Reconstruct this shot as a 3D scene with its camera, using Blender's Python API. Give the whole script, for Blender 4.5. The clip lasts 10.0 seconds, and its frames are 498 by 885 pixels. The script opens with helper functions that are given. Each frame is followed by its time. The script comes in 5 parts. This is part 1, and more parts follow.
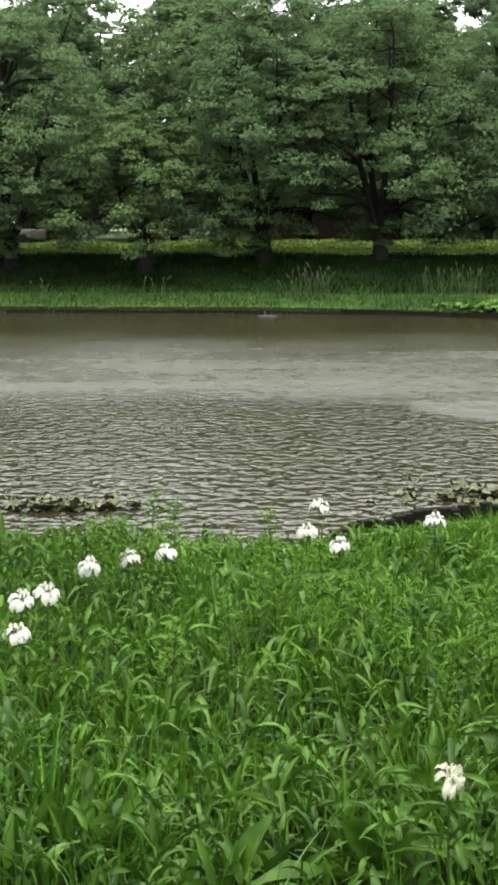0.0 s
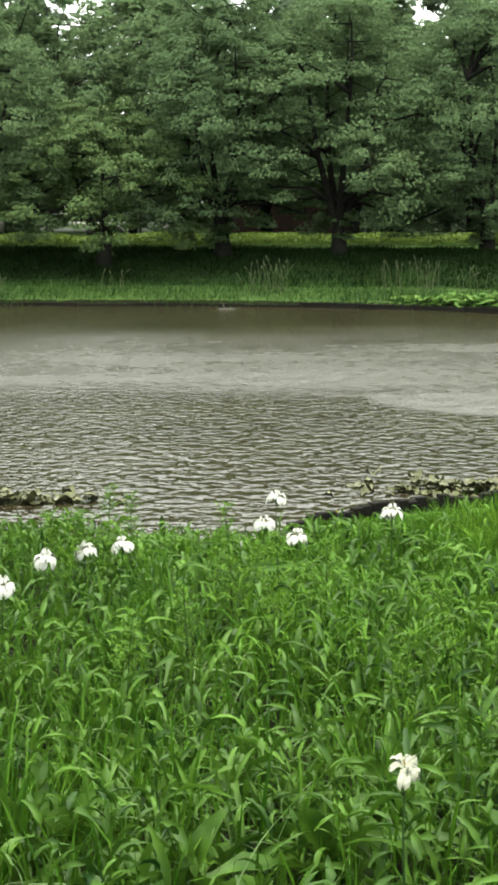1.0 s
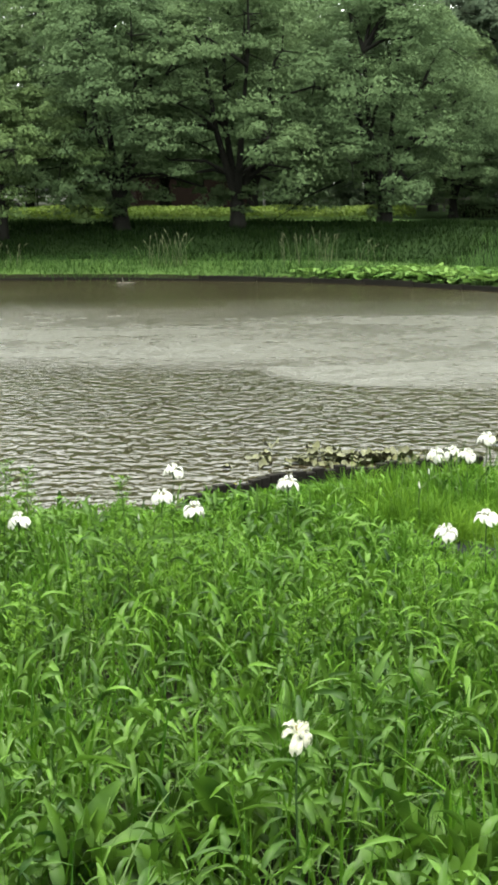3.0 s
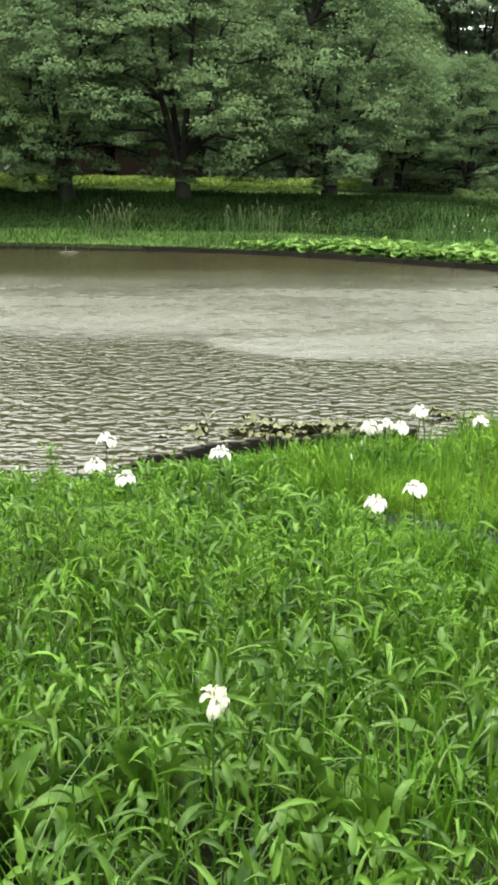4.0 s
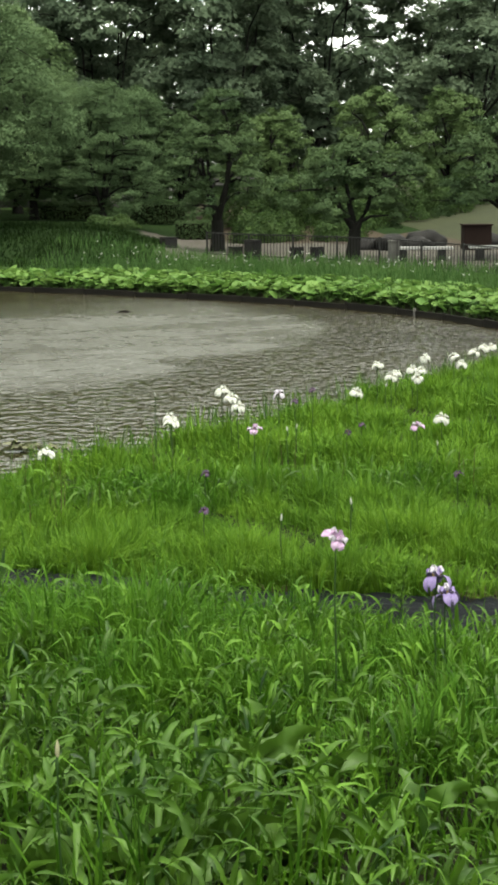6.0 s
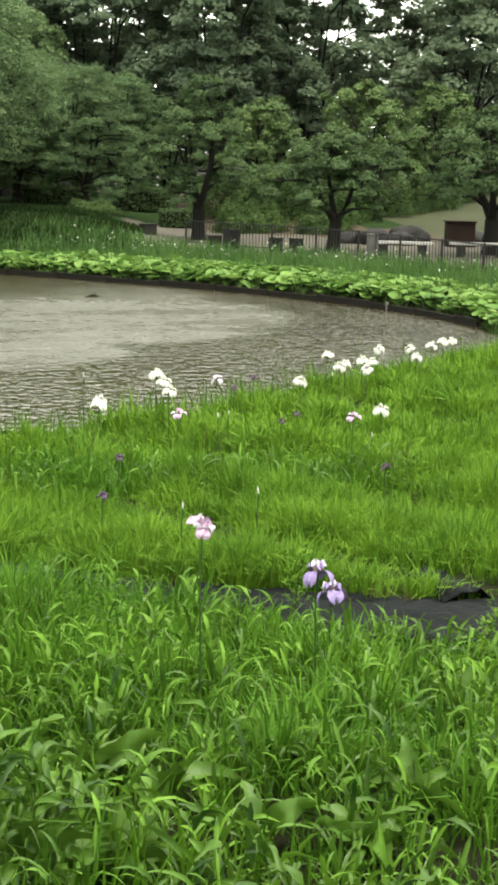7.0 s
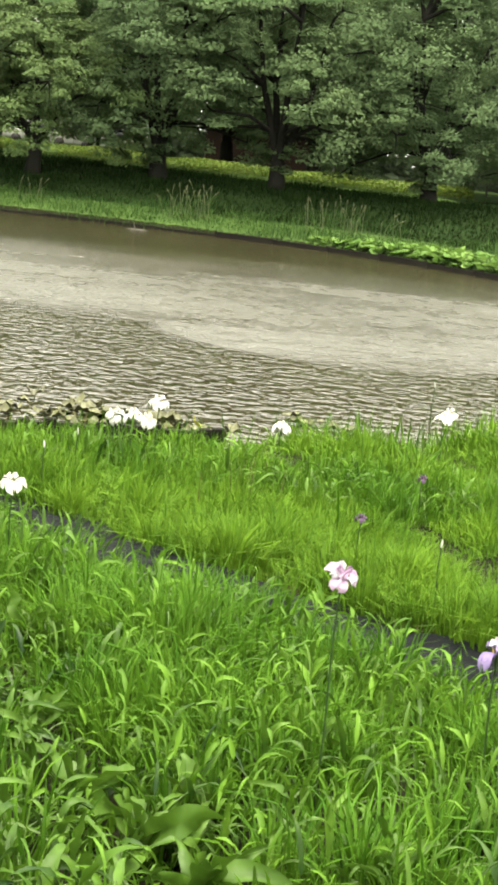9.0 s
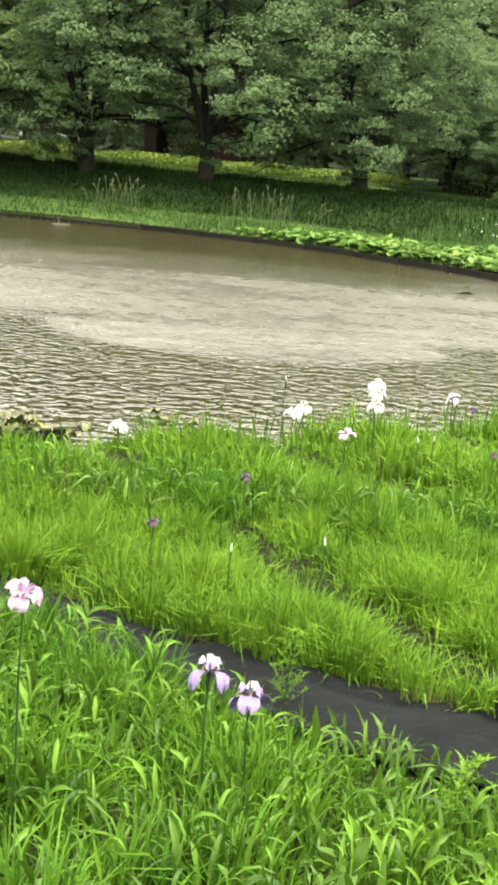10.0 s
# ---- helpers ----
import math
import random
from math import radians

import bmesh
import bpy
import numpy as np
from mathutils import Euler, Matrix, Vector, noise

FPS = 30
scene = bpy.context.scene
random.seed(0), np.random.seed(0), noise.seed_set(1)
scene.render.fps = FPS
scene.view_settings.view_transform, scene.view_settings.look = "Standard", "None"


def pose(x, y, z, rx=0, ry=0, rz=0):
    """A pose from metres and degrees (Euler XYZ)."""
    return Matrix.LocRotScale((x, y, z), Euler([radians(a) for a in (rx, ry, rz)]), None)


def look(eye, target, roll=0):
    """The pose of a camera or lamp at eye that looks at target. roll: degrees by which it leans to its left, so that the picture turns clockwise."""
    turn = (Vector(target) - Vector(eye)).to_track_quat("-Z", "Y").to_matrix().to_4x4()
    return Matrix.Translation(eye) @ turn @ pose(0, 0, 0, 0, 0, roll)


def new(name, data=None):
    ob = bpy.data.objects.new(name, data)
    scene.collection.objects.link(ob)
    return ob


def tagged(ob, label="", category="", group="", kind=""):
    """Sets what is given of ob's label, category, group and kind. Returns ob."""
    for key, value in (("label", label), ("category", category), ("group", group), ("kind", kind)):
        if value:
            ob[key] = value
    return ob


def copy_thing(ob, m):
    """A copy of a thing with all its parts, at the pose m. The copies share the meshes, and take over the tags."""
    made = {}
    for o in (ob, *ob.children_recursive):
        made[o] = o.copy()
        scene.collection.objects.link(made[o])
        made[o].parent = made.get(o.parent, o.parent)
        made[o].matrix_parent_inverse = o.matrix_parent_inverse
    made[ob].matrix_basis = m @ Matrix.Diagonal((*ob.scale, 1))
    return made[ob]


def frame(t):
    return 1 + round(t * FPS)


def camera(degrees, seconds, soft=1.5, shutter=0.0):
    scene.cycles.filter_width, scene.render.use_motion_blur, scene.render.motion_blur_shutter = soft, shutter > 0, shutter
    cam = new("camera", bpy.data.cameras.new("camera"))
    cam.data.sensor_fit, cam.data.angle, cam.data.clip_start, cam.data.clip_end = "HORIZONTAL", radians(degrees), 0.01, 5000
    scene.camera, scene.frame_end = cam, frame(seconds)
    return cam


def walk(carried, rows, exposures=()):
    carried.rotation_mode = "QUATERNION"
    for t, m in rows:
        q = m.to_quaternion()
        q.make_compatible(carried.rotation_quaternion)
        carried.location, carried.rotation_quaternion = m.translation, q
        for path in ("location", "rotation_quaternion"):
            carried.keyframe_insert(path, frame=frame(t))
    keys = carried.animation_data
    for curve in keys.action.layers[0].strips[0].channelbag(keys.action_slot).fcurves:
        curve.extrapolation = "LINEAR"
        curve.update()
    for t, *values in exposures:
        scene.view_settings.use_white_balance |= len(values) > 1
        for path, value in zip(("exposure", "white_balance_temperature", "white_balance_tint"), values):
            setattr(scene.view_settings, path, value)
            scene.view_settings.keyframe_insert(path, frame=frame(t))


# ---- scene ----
# ------------------------------------------------------------ camera
cam = camera(19.0, 10.0, soft=3.4)
PATH = (
    (0, (0.364, -0.607, 3.156), (0.296, 9.286, 1.696), -0.16),
    (0.5, (0.368, -0.609, 3.152), (0.426, 9.279, 1.664), 0.23),
    (1, (0.387, -0.584, 3.143), (0.589, 9.300, 1.639), -0.06),
    (1.5, (0.389, -0.609, 3.144), (0.748, 9.262, 1.582), -0.04),
    (2, (0.411, -0.615, 3.141), (0.992, 9.232, 1.494), -0.29),
    (2.5, (0.429, -0.614, 3.143), (1.193, 9.216, 1.472), -0.39),
    (3.8, (0.479, -0.681, 3.136), (1.529, 9.100, 1.340), 0.65),
    (4, (0.528, -0.692, 3.134), (1.747, 9.057, 1.274), 0.82),
    (4.5, (0.712, -0.633, 3.114), (2.941, 8.940, 1.274), 1.59),
    (5, (1.018, -0.472, 3.125), (4.093, 8.947, 1.775), -0.60),
    (5.5, (1.321, -0.404, 3.101), (4.785, 8.870, 1.688), -1.39),
    (6, (1.767, -0.404, 3.106), (5.096, 8.876, 1.430), -0.40),
    (6.2, (1.917, -0.380, 3.095), (5.280, 8.869, 1.321), -0.56),
    (7.3, (2.917, 0.161, 2.886), (6.073, 9.507, 1.247), 3.33),
    (7.5, (3.124, 0.262, 2.899), (5.688, 9.810, 1.398), 4.50),
    (8, (3.501, 0.467, 2.833), (4.802, 10.254, 1.245), 4.54),
    (8.5, (3.934, 0.809, 2.844), (3.992, 10.620, 0.914), 4.42),
    (9, (4.368, 0.926, 2.904), (4.518, 10.742, 0.998), 6.29),
    (9.5, (4.914, 1.224, 2.916), (5.876, 11.012, 1.105), 7.43),
    (10, (5.512, 1.383, 2.980), (5.892, 11.186, 1.043), 5.13),
)
EXPOSURES = (
    (0, 2.28, 6700, 0), (1, 2.48, 6700, 0), (1.5, 2.48, 6700, 0), (2, 2.68, 6700, 0), (2.5, 2.68, 6700, 0), (4, 2.88, 6900, 0), (4.5, 2.98, 6900, 0), (5, 2.08, 6900, 0), (5.5, 1.92, 6900, 0), (6, 2.18, 6900, 0),
    (6.2, 2.28, 6900, 0), (7.3, 2.68, 7200, 2), (7.5, 2.18, 7000, 0), (8, 2.48, 7000, 0), (8.5, 2.73, 7500, 3), (9, 3.03, 7500, 3), (10, 3.18, 7500, 3),
)
walk(cam, [(t, look(eye, target, roll)) for t, eye, target, roll in PATH], EXPOSURES)

# ------------------------------------------------------------ world and sun
world = bpy.data.worlds.new("overcast_sky")
scene.world = world
world.use_nodes = True
wn, wl = world.node_tree.nodes, world.node_tree.links
sky = wn.new("ShaderNodeTexSky")
sky.sky_type, sky.sun_disc = "NISHITA", False
sky.sun_elevation, sky.sun_rotation = radians(84), radians(180)
sky.air_density, sky.dust_density, sky.ozone_density = 1.0, 1.7, 1.0
grey = wn.new("ShaderNodeHueSaturation")
grey.inputs["Saturation"].default_value = 0.05
wl.new(sky.outputs[0], grey.inputs["Color"])
wl.new(grey.outputs[0], wn["Background"].inputs["Color"])
wn["Background"].inputs["Strength"].default_value = 0.13
sun = new("sun", bpy.data.lights.new("sun", "SUN"))
sun.data.energy, sun.data.angle, sun.data.color = 1.2, radians(50), (1.0, 0.95, 0.86)
sun.rotation_euler = (radians(6), 0, 0)

# ------------------------------------------------------------ materials


def ramp(nodes, stops):
    node = nodes.new("ShaderNodeValToRGB")
    el = node.color_ramp.elements
    while len(el) < len(stops):
        el.new(0.5)
    for e, (p, c) in zip(el, stops):
        e.position, e.color = p, (*c, 1)
    return node


def surface(name, dark, light, rough=0.6, scale=4.0, fine=40.0, bump=0.0, bump_scale=60.0, metal=0.0, island=0.0, stretch=(1, 1, 1), spec=0.2):
    """A principled surface whose colour drifts between two tones on a large and a small scale."""
    m = bpy.data.materials.new(name)
    m.use_nodes = True
    n, l = m.node_tree.nodes, m.node_tree.links
    b = n["Principled BSDF"]
    at = n.new("ShaderNodeTexCoord")
    mp = n.new("ShaderNodeMapping")
    mp.inputs["Scale"].default_value = stretch
    l.new(at.outputs["Object"], mp.inputs["Vector"])
    big, small = n.new("ShaderNodeTexNoise"), n.new("ShaderNodeTexNoise")
    big.inputs["Scale"].default_value, small.inputs["Scale"].default_value = scale, fine
    small.inputs["Detail"].default_value = 5
    for t in (big, small):
        l.new(mp.outputs[0], t.inputs["Vector"])
    add = n.new("ShaderNodeMath")
    add.operation = "MULTIPLY_ADD"
    l.new(small.outputs["Fac"], add.inputs[0])
    add.inputs[1].default_value = 0.55
    half = n.new("ShaderNodeMath")
    half.operation = "MULTIPLY_ADD"
    l.new(big.outputs["Fac"], half.inputs[0])
    half.inputs[1].default_value, half.inputs[2].default_value = 0.9, -0.22
    l.new(half.outputs[0], add.inputs[2])
    fac = add
    if island:
        geo = n.new("ShaderNodeNewGeometry")
        mix = n.new("ShaderNodeMath")
        mix.operation = "MULTIPLY_ADD"
        l.new(geo.outputs["Random Per Island"], mix.inputs[0])
        mix.inputs[1].default_value = island
        sub = n.new("ShaderNodeMath")
        sub.operation = "SUBTRACT"
        l.new(add.outputs[0], sub.inputs[0])
        sub.inputs[1].default_value = island / 2
        l.new(sub.outputs[0], mix.inputs[2])
        fac = mix
    r = ramp(n, ((0.2, dark), (0.8, light)))
    l.new(fac.outputs[0], r.inputs["Fac"])
    l.new(r.outputs["Color"], b.inputs["Base Color"])
    b.inputs["Roughness"].default_value, b.inputs["Metallic"].default_value = rough, metal
    b.inputs["Specular IOR Level"].default_value = spec
    if bump:
        t = n.new("ShaderNodeTexNoise")
        t.inputs["Scale"].default_value, t.inputs["Detail"].default_value = bump_scale, 6
        l.new(mp.outputs[0], t.inputs["Vector"])
        bp = n.new("ShaderNodeBump")
        bp.inputs["Strength"].default_value, bp.inputs["Distance"].default_value = bump, 0.02
        l.new(t.outputs["Fac"], bp.inputs["Height"])
        l.new(bp.outputs[0], b.inputs["Normal"])
    return m


def foliage(name, dark, light, rough=0.45, through_light=0.35, scale=0.8, island=0.6, spec=0.4, thing_tone=0.0):
    """Leaf blades: tone varies from leaf to leaf and over the stand, and some light passes through."""
    m = surface(name, dark, light, rough, scale, 9.0, island=island, spec=spec)
    n, l = m.node_tree.nodes, m.node_tree.links
    b, out = n["Principled BSDF"], n["Material Output"]
    if thing_tone:
        info = n.new("ShaderNodeObjectInfo")
        shift = n.new("ShaderNodeMath")
        shift.operation = "MULTIPLY_ADD"
        l.new(info.outputs["Random"], shift.inputs[0])
        shift.inputs[1].default_value = thing_tone
        low = n.new("ShaderNodeMath")
        low.operation = "SUBTRACT"
        ramp_in = next(q for q in n if q.type == "VALTORGB").inputs["Fac"]
        l.new(ramp_in.links[0].from_socket, low.inputs[0])
        low.inputs[1].default_value = thing_tone / 2
        l.new(low.outputs[0], shift.inputs[2])
        l.new(shift.outputs[0], ramp_in)
    tr = n.new("ShaderNodeBsdfTranslucent")
    col = b.inputs["Base Color"].links[0].from_socket
    l.new(col, tr.inputs["Color"])
    mix = n.new("ShaderNodeMixShader")
    mix.inputs["Fac"].default_value = through_light
    l.new(b.outputs[0], mix.inputs[1])
    l.new(tr.outputs[0], mix.inputs[2])
    l.new(mix.outputs[0], out.inputs["Surface"])
    return m


M_LAWN = surface("short_grass_ground", (0.015, 0.0375, 0.004), (0.035, 0.07, 0.009), 0.9, 0.5, 14, 0.8, 25)
M_SOIL = surface("damp_soil", (0.0045, 0.0060, 0.0024), (0.0115, 0.0125, 0.0060), 0.95, 1.5, 20, 0.8, 30, spec=0.04)
M_GRASS = foliage("fresh_grass", (0.020, 0.067, 0.005), (0.077, 0.168, 0.016), 0.6, 0.28, scale=1.6, island=0.4, spec=0.08)
M_WEED = foliage("weed_leaf", (0.006, 0.026, 0.003), (0.072, 0.150, 0.015), 0.5, 0.24, island=0.35, spec=0.20)
M_DOCK = foliage("dock_leaf", (0.006, 0.026, 0.003), (0.076, 0.154, 0.017), 0.45, 0.26, scale=3.0, island=0.35, spec=0.22)
M_FINE = foliage("fine_bed_grass", (0.030, 0.080, 0.006), (0.104, 0.196, 0.018), 0.6, 0.22, scale=1.6, island=0.4, spec=0.08)
M_LIGHTWEED = foliage("light_weed_leaf", (0.032, 0.082, 0.006), (0.095, 0.194, 0.019), 0.5, 0.3, scale=1.6, island=0.4, spec=0.15)
M_LONGBLADE = foliage("pale_long_blade", (0.075, 0.125, 0.040), (0.115, 0.180, 0.065), 0.5, 0.35, spec=0.15)
M_SWORD = foliage("iris_leaf", (0.017, 0.058, 0.003), (0.056, 0.130, 0.009), 0.5, 0.45, spec=0.15)
M_REED = foliage("bank_grass", (0.015, 0.038, 0.009), (0.044, 0.086, 0.019), 0.6, scale=0.35, spec=0.1)
M_FARIRIS = foliage("far_iris_leaf", (0.028, 0.066, 0.016), (0.066, 0.122, 0.034), 0.6, 0.3, scale=0.5, island=0.4, spec=0.1)
M_HEDGE = foliage("low_hedge_leaf", (0.048, 0.086, 0.008), (0.102, 0.150, 0.018), 0.55, scale=0.5, spec=0.25)
# darker than its own green: the canopy's shade is in the colour
M_COVER = foliage("shade_dark_cover", (0.0055, 0.0125, 0.0036), (0.0135, 0.0265, 0.0068), 0.8, 0.2, scale=0.5, spec=0.03)
M_LOTUS = foliage("lotus_leaf", (0.058, 0.124, 0.024), (0.124, 0.206, 0.052), 0.6, spec=0.12)
M_TREE = foliage("cherry_leaf", (0.062, 0.098, 0.046), (0.104, 0.154, 0.070), 0.75, 0.38, scale=0.35, island=0.1, spec=0.05, thing_tone=0.5)
M_TALL = foliage("tall_tree_leaf", (0.058, 0.084, 0.054), (0.114, 0.152, 0.093), 0.75, 0.45, scale=0.2, island=0.2, spec=0.06, thing_tone=0.4)
M_YOUNG = foliage("light_tree_leaf", (0.044, 0.074, 0.026), (0.084, 0.126, 0.046), 0.7, 0.25, scale=0.5, island=0.25, spec=0.08)
M_SMALLTREE = foliage("small_tree_leaf", (0.032, 0.056, 0.024), (0.078, 0.118, 0.048), 0.7, 0.35, scale=0.5, island=0.25, spec=0.08, thing_tone=0.3)
M_DRYLAWN = surface("dry_mown_grass", (0.014, 0.0175, 0.007), (0.025, 0.029, 0.0115), 0.95, 0.6, 14, 0.6, 25)
# ground under and behind the trees, with their shade painted into the colour
M_SLOPE = surface("shade_dark_ground", (0.006, 0.013, 0.004), (0.014, 0.026, 0.008), 0.95, 1.2, 18, 0.7, 25, spec=0.04)
M_SHRUB = foliage("shrub_leaf", (0.021, 0.043, 0.012), (0.058, 0.096, 0.028), 0.6, scale=0.8, spec=0.1)
M_BARK = surface("wet_bark", (0.0055, 0.0056, 0.0046), (0.0150, 0.0150, 0.0125), 0.8, 2, 18, 0.9, 22, stretch=(1, 1, 0.25), spec=0.05)
M_STEM = surface("green_stem", (0.010, 0.028, 0.005), (0.022, 0.052, 0.010), 0.6, 3, 30)
M_SHEET = surface("black_weed_sheet", (0.0016, 0.0022, 0.0025), (0.0060, 0.0074, 0.0084), 0.7, 1.6, 30, 0.9, 9, stretch=(1, 2.2, 1), spec=0.05)
M_WHITE = surface("white_petal", (0.27, 0.28, 0.245), (0.38, 0.39, 0.355), 0.55, 20, 90)
M_CREAMWHITE = surface("creamy_white_petal", (0.26, 0.265, 0.20), (0.37, 0.375, 0.31), 0.55, 20, 90)
M_LILAC = surface("violet_petal", (0.085, 0.055, 0.17), (0.18, 0.145, 0.26), 0.5, 14, 90)
M_PINK = surface("pink_petal", (0.24, 0.14, 0.25), (0.34, 0.25, 0.34), 0.5, 14, 90)
M_DARKP = surface("dark_purple_petal", (0.024, 0.013, 0.034), (0.065, 0.034, 0.075), 0.5, 14, 90)
M_PALE = surface("pale_lilac_petal", (0.24, 0.22, 0.27), (0.36, 0.34, 0.38), 0.5, 14, 90)
M_GOLD = surface("yellow_signal", (0.16, 0.11, 0.014), (0.24, 0.18, 0.03), 0.5, 20, 90)
M_BOARD = surface("wet_timber", (0.003, 0.0028, 0.0022), (0.010, 0.009, 0.007), 0.85, 2, 25, 0.6, 30, spec=0.1)
M_PATH = surface("pale_gravel", (0.033, 0.030, 0.024), (0.058, 0.052, 0.043), 0.9, 1.2, 40, 0.5, 70)
M_EARTH = surface("bare_brown_earth", (0.018, 0.0132, 0.0080), (0.038, 0.0275, 0.0170), 0.95, 0.8, 20, 0.8, 30)
M_RAIL = surface("dark_rail", (0.007, 0.007, 0.007), (0.018, 0.018, 0.017), 0.7, 3, 30)
M_STONE = surface("grey_stone", (0.044, 0.042, 0.039), (0.088, 0.085, 0.079), 0.8, 3, 40, 0.6, 50)
M_BOX = surface("dark_box", (0.0050, 0.0048, 0.0045), (0.013, 0.012, 0.011), 0.6, 3, 30, 0.3, 40)
M_WALL = surface("brown_wall", (0.012, 0.008, 0.007), (0.022, 0.0145, 0.0125), 0.9, 1, 20, 0.4, 30, spec=0.05)
M_PALEPOST = surface("white_paint", (0.2, 0.2, 0.195), (0.27, 0.27, 0.26), 0.5, 3, 30)


def water_material():
    """Brown pond water: wind ripples, and a patch roughened by rain, its sky sheen partly put into the colour."""
    m = bpy.data.materials.new("pond_water")
    m.use_nodes = True
    n, l = m.node_tree.nodes, m.node_tree.links
    b = n["Principled BSDF"]
    at = n.new("ShaderNodeTexCoord")
    sep = n.new("ShaderNodeSeparateXYZ")
    l.new(at.outputs["Object"], sep.inputs[0])

    def calc(op, a, c=None, d=None):
        q = n.new("ShaderNodeMath")
        q.operation = op
        for i, v in enumerate((a, c, d)):
            if v is None:
                continue
            if isinstance(v, (int, float)):
                q.inputs[i].default_value = v
            else:
                l.new(v, q.inputs[i])
        return q.outputs[0]

    def noise_of(scale, stretch, detail=3):
        mp = n.new("ShaderNodeMapping")
        mp.inputs["Scale"].default_value = stretch
        l.new(at.outputs["Object"], mp.inputs["Vector"])
        t = n.new("ShaderNodeTexNoise")
        t.inputs["Scale"].default_value, t.inputs["Detail"].default_value = scale, detail
        l.new(mp.outputs[0], t.inputs["Vector"])
        return t.outputs["Fac"]

    # rain patch: a long oval with a ragged rim, rougher and also coloured paler
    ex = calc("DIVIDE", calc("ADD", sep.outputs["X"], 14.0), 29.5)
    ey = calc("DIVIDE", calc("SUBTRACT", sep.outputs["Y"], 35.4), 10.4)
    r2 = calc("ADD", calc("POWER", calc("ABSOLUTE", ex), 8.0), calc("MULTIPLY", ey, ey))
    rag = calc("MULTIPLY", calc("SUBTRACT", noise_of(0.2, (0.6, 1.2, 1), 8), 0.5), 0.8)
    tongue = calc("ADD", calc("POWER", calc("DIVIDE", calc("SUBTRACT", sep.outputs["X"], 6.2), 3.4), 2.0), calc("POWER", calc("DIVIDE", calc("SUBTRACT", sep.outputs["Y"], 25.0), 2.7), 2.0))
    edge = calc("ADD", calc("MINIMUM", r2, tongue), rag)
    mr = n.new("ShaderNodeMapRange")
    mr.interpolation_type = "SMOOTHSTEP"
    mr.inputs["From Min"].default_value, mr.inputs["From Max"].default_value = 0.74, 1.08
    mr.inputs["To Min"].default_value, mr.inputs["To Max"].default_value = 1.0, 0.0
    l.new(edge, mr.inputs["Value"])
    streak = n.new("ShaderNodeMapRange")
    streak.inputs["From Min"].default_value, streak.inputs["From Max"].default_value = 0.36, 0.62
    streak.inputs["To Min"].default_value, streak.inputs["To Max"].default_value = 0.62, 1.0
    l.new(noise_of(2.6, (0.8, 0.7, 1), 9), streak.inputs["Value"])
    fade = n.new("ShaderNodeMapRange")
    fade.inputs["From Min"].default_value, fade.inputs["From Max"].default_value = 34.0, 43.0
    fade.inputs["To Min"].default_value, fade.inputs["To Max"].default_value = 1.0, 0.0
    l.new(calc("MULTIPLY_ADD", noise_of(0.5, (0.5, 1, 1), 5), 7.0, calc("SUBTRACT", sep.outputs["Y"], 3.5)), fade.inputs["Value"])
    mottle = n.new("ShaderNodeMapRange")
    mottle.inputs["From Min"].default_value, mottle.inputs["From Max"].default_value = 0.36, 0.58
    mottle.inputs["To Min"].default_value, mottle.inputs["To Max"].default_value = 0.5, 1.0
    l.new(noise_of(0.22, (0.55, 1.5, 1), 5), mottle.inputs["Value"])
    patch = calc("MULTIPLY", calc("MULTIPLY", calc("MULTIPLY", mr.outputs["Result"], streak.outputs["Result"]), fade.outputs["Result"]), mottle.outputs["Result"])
    rough = calc("MULTIPLY_ADD", patch, 0.33, 0.07)
    l.new(rough, b.inputs["Roughness"])
    chop = calc("POWER", noise_of(4.0, (1.25, 1.05, 1), 1.6), 2.2)
    small = calc("POWER", noise_of(8.0, (1.4, 0.8, 1), 1), 2.0)
    waves = calc("ADD", calc("ADD", calc("MULTIPLY", chop, 1.25), calc("MULTIPLY", small, 0.3)), calc("MULTIPLY", noise_of(0.8, (1.0, 1.0, 1), 1), 0.35))
    bp = n.new("ShaderNodeBump")
    bp.inputs["Distance"].default_value = 0.07
    calm = n.new("ShaderNodeMapRange")
    calm.inputs["From Min"].default_value, calm.inputs["From Max"].default_value = 15.0, 24.0
    calm.inputs["To Min"].default_value, calm.inputs["To Max"].default_value = 0.6, 0.9
    l.new(sep.outputs["Y"], calm.inputs["Value"])
    l.new(calc("MULTIPLY_ADD", patch, 0.4, calm.outputs["Result"]), bp.inputs["Strength"])
    l.new(waves, bp.inputs["Height"])
    l.new(bp.outputs[0], b.inputs["Normal"])
    r = ramp(n, ((0.3, (0.018, 0.015, 0.008)), (0.7, (0.029, 0.025, 0.014))))
    l.new(noise_of(0.2, (1, 1, 1), 4), r.inputs["Fac"])
    # paler base colour in the patch stands in for reflected sky
    sky_sheen = n.new("ShaderNodeMix")
    sky_sheen.data_type = "RGBA"
    l.new(patch, sky_sheen.inputs["Factor"])
    l.new(r.outputs[0], sky_sheen.inputs["A"])
    sky_sheen.inputs["B"].default_value = (0.066, 0.066, 0.056, 1)
    l.new(sky_sheen.outputs["Result"], b.inputs["Base Color"])
    b.inputs["IOR"].default_value = 1.33
    return m


M_WATER = water_material()

# ------------------------------------------------------------ mesh helpers


